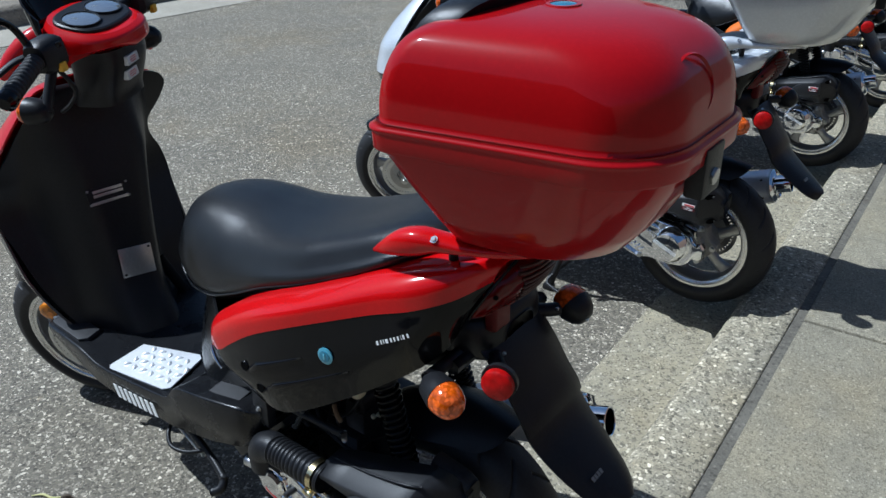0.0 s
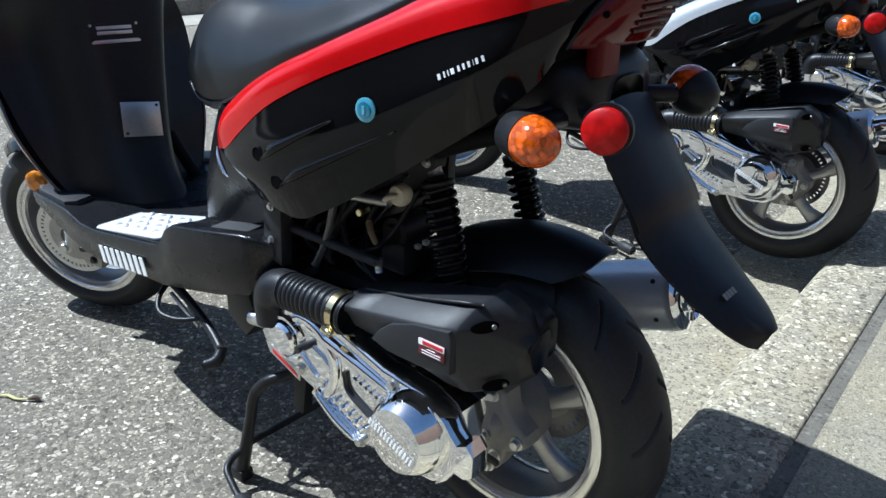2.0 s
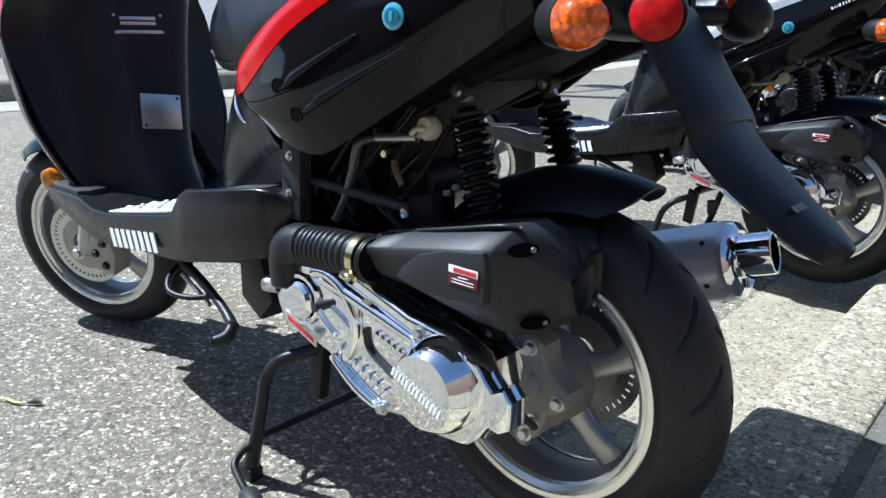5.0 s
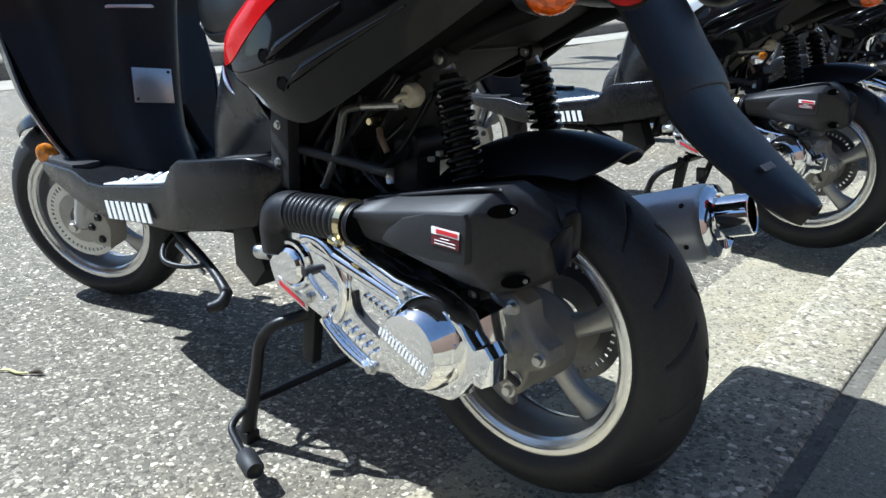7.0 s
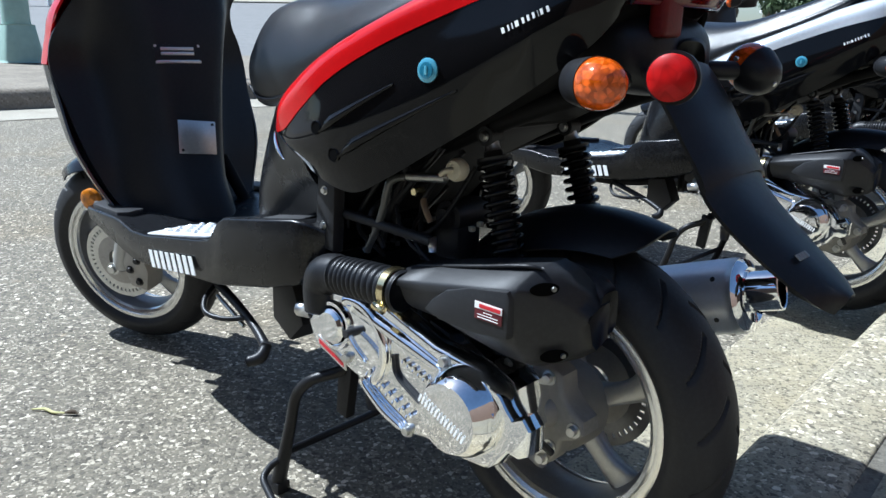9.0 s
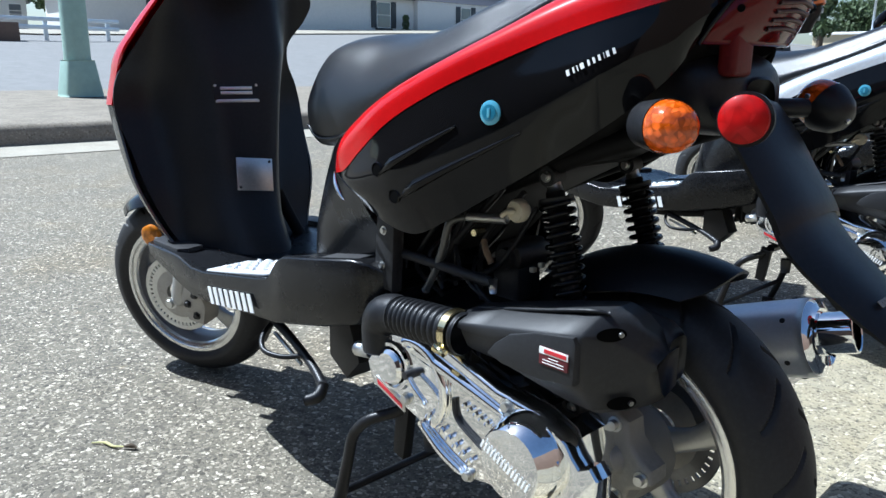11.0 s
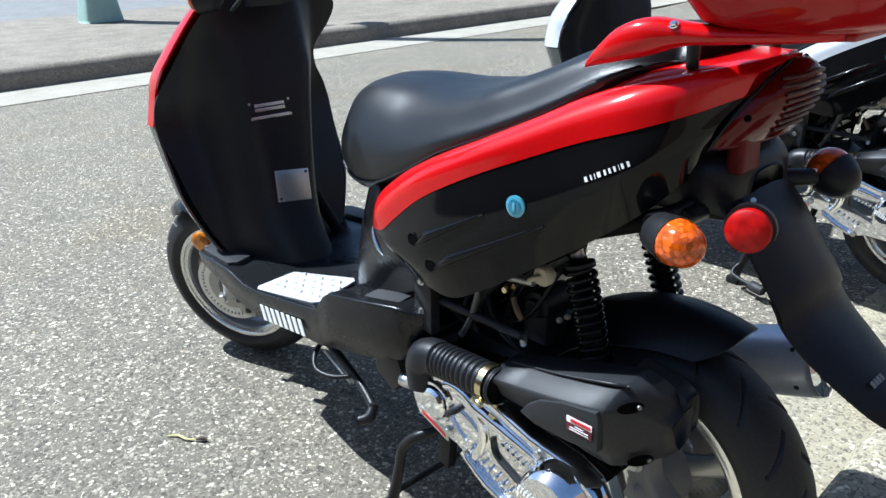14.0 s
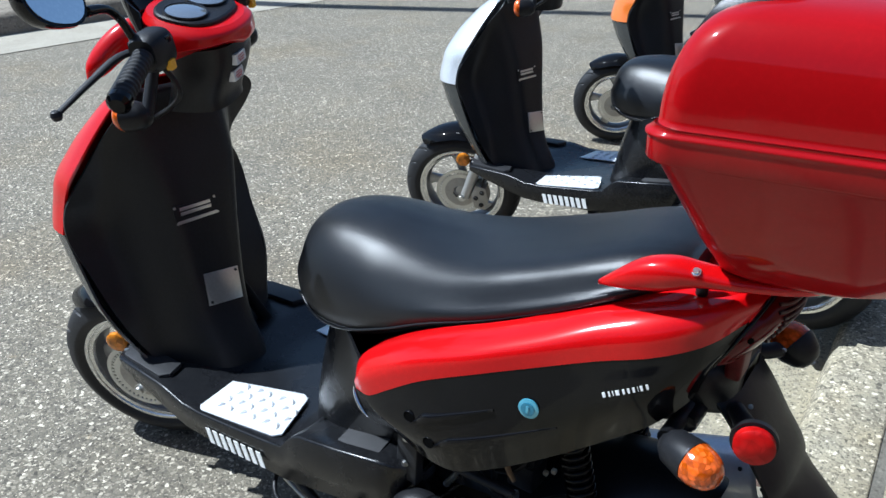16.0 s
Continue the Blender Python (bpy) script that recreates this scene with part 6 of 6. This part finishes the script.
    # stands and under-frame
    cs = part("centre_stand", tube([(-0.3, -0.12, 0.275), (-0.315, -0.165, 0.258), (-0.345, -0.198, 0.243), (-0.37, -0.206, 0.215), (-0.392, -0.207, 0.15), (-0.42, -0.206, 0.065), (-0.438, -0.205, 0.018)], [0.0095, 0.0095, 0.0095, 0.0095, 0.01, 0.012, 0.0145], 12, 40), BLACK, s, "black tubular centre stand")
    part("stand_leg", tube([(-0.3, 0.12, 0.275), (-0.315, 0.165, 0.258), (-0.345, 0.198, 0.243), (-0.37, 0.206, 0.215), (-0.392, 0.207, 0.15), (-0.42, 0.206, 0.065), (-0.438, 0.205, 0.018)], 0.011, 12, 40), BLACK, cs)
    part("cross_bar", tube([(-0.415, -0.2, 0.085), (-0.41, 0.2, 0.09)], 0.007, 10), BLACK, cs)
    part("upper_bar", tube([(-0.3, -0.14, 0.275), (-0.3, 0.14, 0.275)], 0.012, 10), BLACK, cs)
    part("gusset", slab([(-0.33, 0.18), (-0.305, 0.175), (-0.29, 0.27), (-0.32, 0.28)], -0.16, -0.14, 0.003), BLACK, cs)
    tab = part("kick_tab", tube([(-0.418, -0.21, 0.075), (-0.428, -0.226, 0.062), (-0.425, -0.242, 0.05), (-0.39, -0.257, 0.044), (-0.345, -0.271, 0.041)], 0.0065, 10, 22), BLACK, cs, "black kick tab with a rubber roller")
    part("roller", tube([(-0.35, -0.269, 0.041), (-0.344, -0.271, 0.041), (-0.304, -0.283, 0.04), (-0.299, -0.2845, 0.04)], [0.012, 0.0165, 0.0165, 0.013], 16), RUBBER, tab)
    for side in (-1, 1):
        part("foot", moved(block((-0.02, -0.014, 0), (0.02, 0.014, 0.024), 0.006), Matrix.Translation((-0.44, side * 0.205, 0.001))), BLACK, cs)
    part("stop_rubber", tube([(-0.245, -0.15, 0.255), (-0.245, -0.15, 0.215)], [0.016, 0.013], 12), RUBBER, cs)
    ss = part("side_stand", tube([(-0.62, -0.2, 0.345), (-0.55, -0.205, 0.325), (-0.46, -0.22, 0.3), (-0.42, -0.23, 0.285)], [0.009, 0.008, 0.008, 0.009], 12, 16), BLACK, s, "folded black side stand")
    part("foot", tube([(-0.42, -0.23, 0.29), (-0.415, -0.245, 0.275), (-0.43, -0.26, 0.267)], [0.009, 0.0105, 0.009], 12, 8), BLACK, ss)
    part("stand_loop", tube([(-0.62, -0.2, 0.34), (-0.6, -0.235, 0.325), (-0.575, -0.25, 0.312), (-0.53, -0.24, 0.308), (-0.5, -0.215, 0.312)], 0.005, 8, 20), BLACK, ss)
    part("stand_spring", tube([(-0.6, -0.21, 0.325), (-0.5, -0.22, 0.298)], 0.004, 8), STEEL, ss)
    for y in (-0.1, 0.1):
        part("frame_tube", tube([(-1.02, y * 0.6, 0.5), (-0.95, y, 0.37), (-0.6, y, 0.335), (-0.46, y, 0.38), (-0.36, y, 0.52), (-0.05, y, 0.68), (0.1, y * 0.9, 0.735)], 0.014, 12, 40), UNDER_BLACK, s)
    part("frame_bracket", slab([(-0.4, 0.37), (-0.36, 0.36), (-0.31, 0.42), (-0.34, 0.45), (-0.4, 0.44)], -0.14, -0.1, 0.006), DARK, s)
    part("frame_lug", slab([(-0.52, 0.29), (-0.47, 0.26), (-0.43, 0.3), (-0.46, 0.37), (-0.52, 0.36)], -0.15, -0.09, 0.008), DARK, s)
    part("stay_rod", tube([(-0.32, -0.18, 0.53), (-0.21, -0.17, 0.522), (-0.118, -0.16, 0.514)], 0.0075, 10, 8), MATT_BLACK, s)
    part("rod_end", tube([(-0.118, -0.16, 0.52), (-0.116, -0.16, 0.5)], [0.007, 0.005], 10), STEEL, s, "bright rod end")
    part("air_pipe", tube([(-0.178, -0.155, 0.594), (-0.19, -0.168, 0.589), (-0.197, -0.17, 0.572), (-0.203, -0.17, 0.55), (-0.222, -0.17, 0.507), (-0.24, -0.17, 0.478)], [0.006, 0.0065, 0.0065, 0.0065, 0.0065, 0.0065], 10, 20), SHEEN_PIPE_GREY, s, "grey breather pipe")
    part("carburettor", lathe([(0, -0.03), (0.014, -0.03), (0.016, -0.022), (0.024, -0.02), (0.026, 0.03), (0.022, 0.05), (0, 0.05)], (-0.14, -0.085, 0.535), 20), DARK, s)
    part("float_bowl", block((-0.165, -0.11, 0.475), (-0.115, -0.06, 0.525), 0.008), DARK, s)
    vv = part("vacuum_valve", lathe([(0, -0.01), (0.013, -0.01), (0.0155, -0.006), (0.0155, 0.004), (0.01, 0.012), (0, 0.012)], (-0.092, -0.14, 0.614), 24), CREAM, s, "cream plastic valve")
    part("nozzle", tube([(-0.092, -0.15, 0.614), (-0.098, -0.158, 0.613), (-0.107, -0.157, 0.607)], 0.0038, 8, 8), CREAM, vv)
    part("drain_plug", lathe([(0, -0.008), (0.005, -0.008), (0.0065, -0.004), (0.0065, 0.01), (0, 0.01)], (-0.157, -0.15, 0.576), 6), BRASS, s, "small brass plug")
    for q in ((-0.098, -0.1, 0.526), (-0.085, -0.098, 0.535)):
        part("hose_clip", block((q[0] - 0.004, q[1] - 0.004, q[2] - 0.004), (q[0] + 0.004, q[1] + 0.004, q[2] + 0.003), 0.0015), CREAM, s, "pale plastic clip")
    coil = []
    for k in range(289):
        a = k / 12 * 2 * math.pi
        u = k / 288
        coil.append((-0.176 + 0.072 * u, -0.15 + 0.0055 * math.cos(a), 0.594 + 0.008 * u + 0.0055 * math.sin(a)))
    part("spring_hose", tube(coil, 0.0012, 5), STEEL, s, "fine wire-wound hose")
    rw = random.Random(7)
    for k in range(9):
        a = (rw.uniform(-0.28, -0.08), rw.uniform(-0.16, -0.04), rw.uniform(0.56, 0.64))
        c = (rw.uniform(-0.28, -0.02), rw.uniform(-0.18, -0.06), rw.uniform(0.43, 0.5))
        m_ = ((a[0] + c[0]) / 2 + rw.uniform(-0.04, 0.04), min(a[1], c[1]) - rw.uniform(0, 0.03), (a[2] + c[2]) / 2 + rw.uniform(-0.03, 0.02))
        part("wire", tube([a, m_, c], rw.choice((0.003, 0.004, 0.0055)), 7, 14), BLACK, s)
    part("copper_plug", tube([(-0.14, -0.155, 0.568), (-0.13, -0.16, 0.555), (-0.122, -0.158, 0.54)], 0.0045, 8, 8), COPPER, s)
    part("battery_box", block((-0.17, -0.08, 0.665), (-0.055, 0.08, 0.74), 0.012), UNDER_BLACK, s)

    # top box
    build_top_box(s, box_paint)
    return s


first = build_scooter(RED, BOX_RED)


def repaint(ob, old, fresh):
    """Give a copy its own colour without changing the shared meshes."""
    for o in (ob, *ob.children_recursive):
        for slot in o.material_slots:
            if slot.material == old:
                slot.link = "OBJECT"
                slot.material = fresh


def drop_box(ob):
    for o in [c for c in ob.children if c.name.startswith("top_box")]:
        for q in (*o.children_recursive, o):
            bpy.data.objects.remove(q)


second = copy_thing(first, pose(-0.075, 1.47, 0, 0, 0, -1.5))
repaint(second, RED, SILVER)
repaint(second, BOX_RED, SILVER)
tagged(second, "silver and black motor scooter with a pale top box")
third = copy_thing(first, pose(-0.12, 3.02, 0, 0, 0, -1.5))
drop_box(third)
repaint(third, RED, ORANGE)
tagged(third, "orange and black motor scooter without a top box")
fourth = copy_thing(first, pose(0.0, 4.25, 0))
drop_box(fourth)
repaint(fourth, RED, GLOSS_BLACK)
tagged(fourth, "dark motor scooter at the end of the row")

# dry leaf on the asphalt
leaf = tagged(finish("leaf", tube([(-1.045, -0.405, 0.003), (-1.02, -0.385, 0.006), (-0.995, -0.378, 0.005), (-0.975, -0.362, 0.006)], [0.0015, 0.0036, 0.0032, 0.002], 8, 24, flat=0.8), DRY_LEAF), "small curled dry yellowish leaf on the asphalt", "leaf")
part("curled_tip", tube([(-0.976, -0.363, 0.006), (-0.965, -0.352, 0.009), (-0.954, -0.345, 0.006)], [0.002, 0.0055, 0.002], 8, 12), BARK, leaf, "brown curled tip")
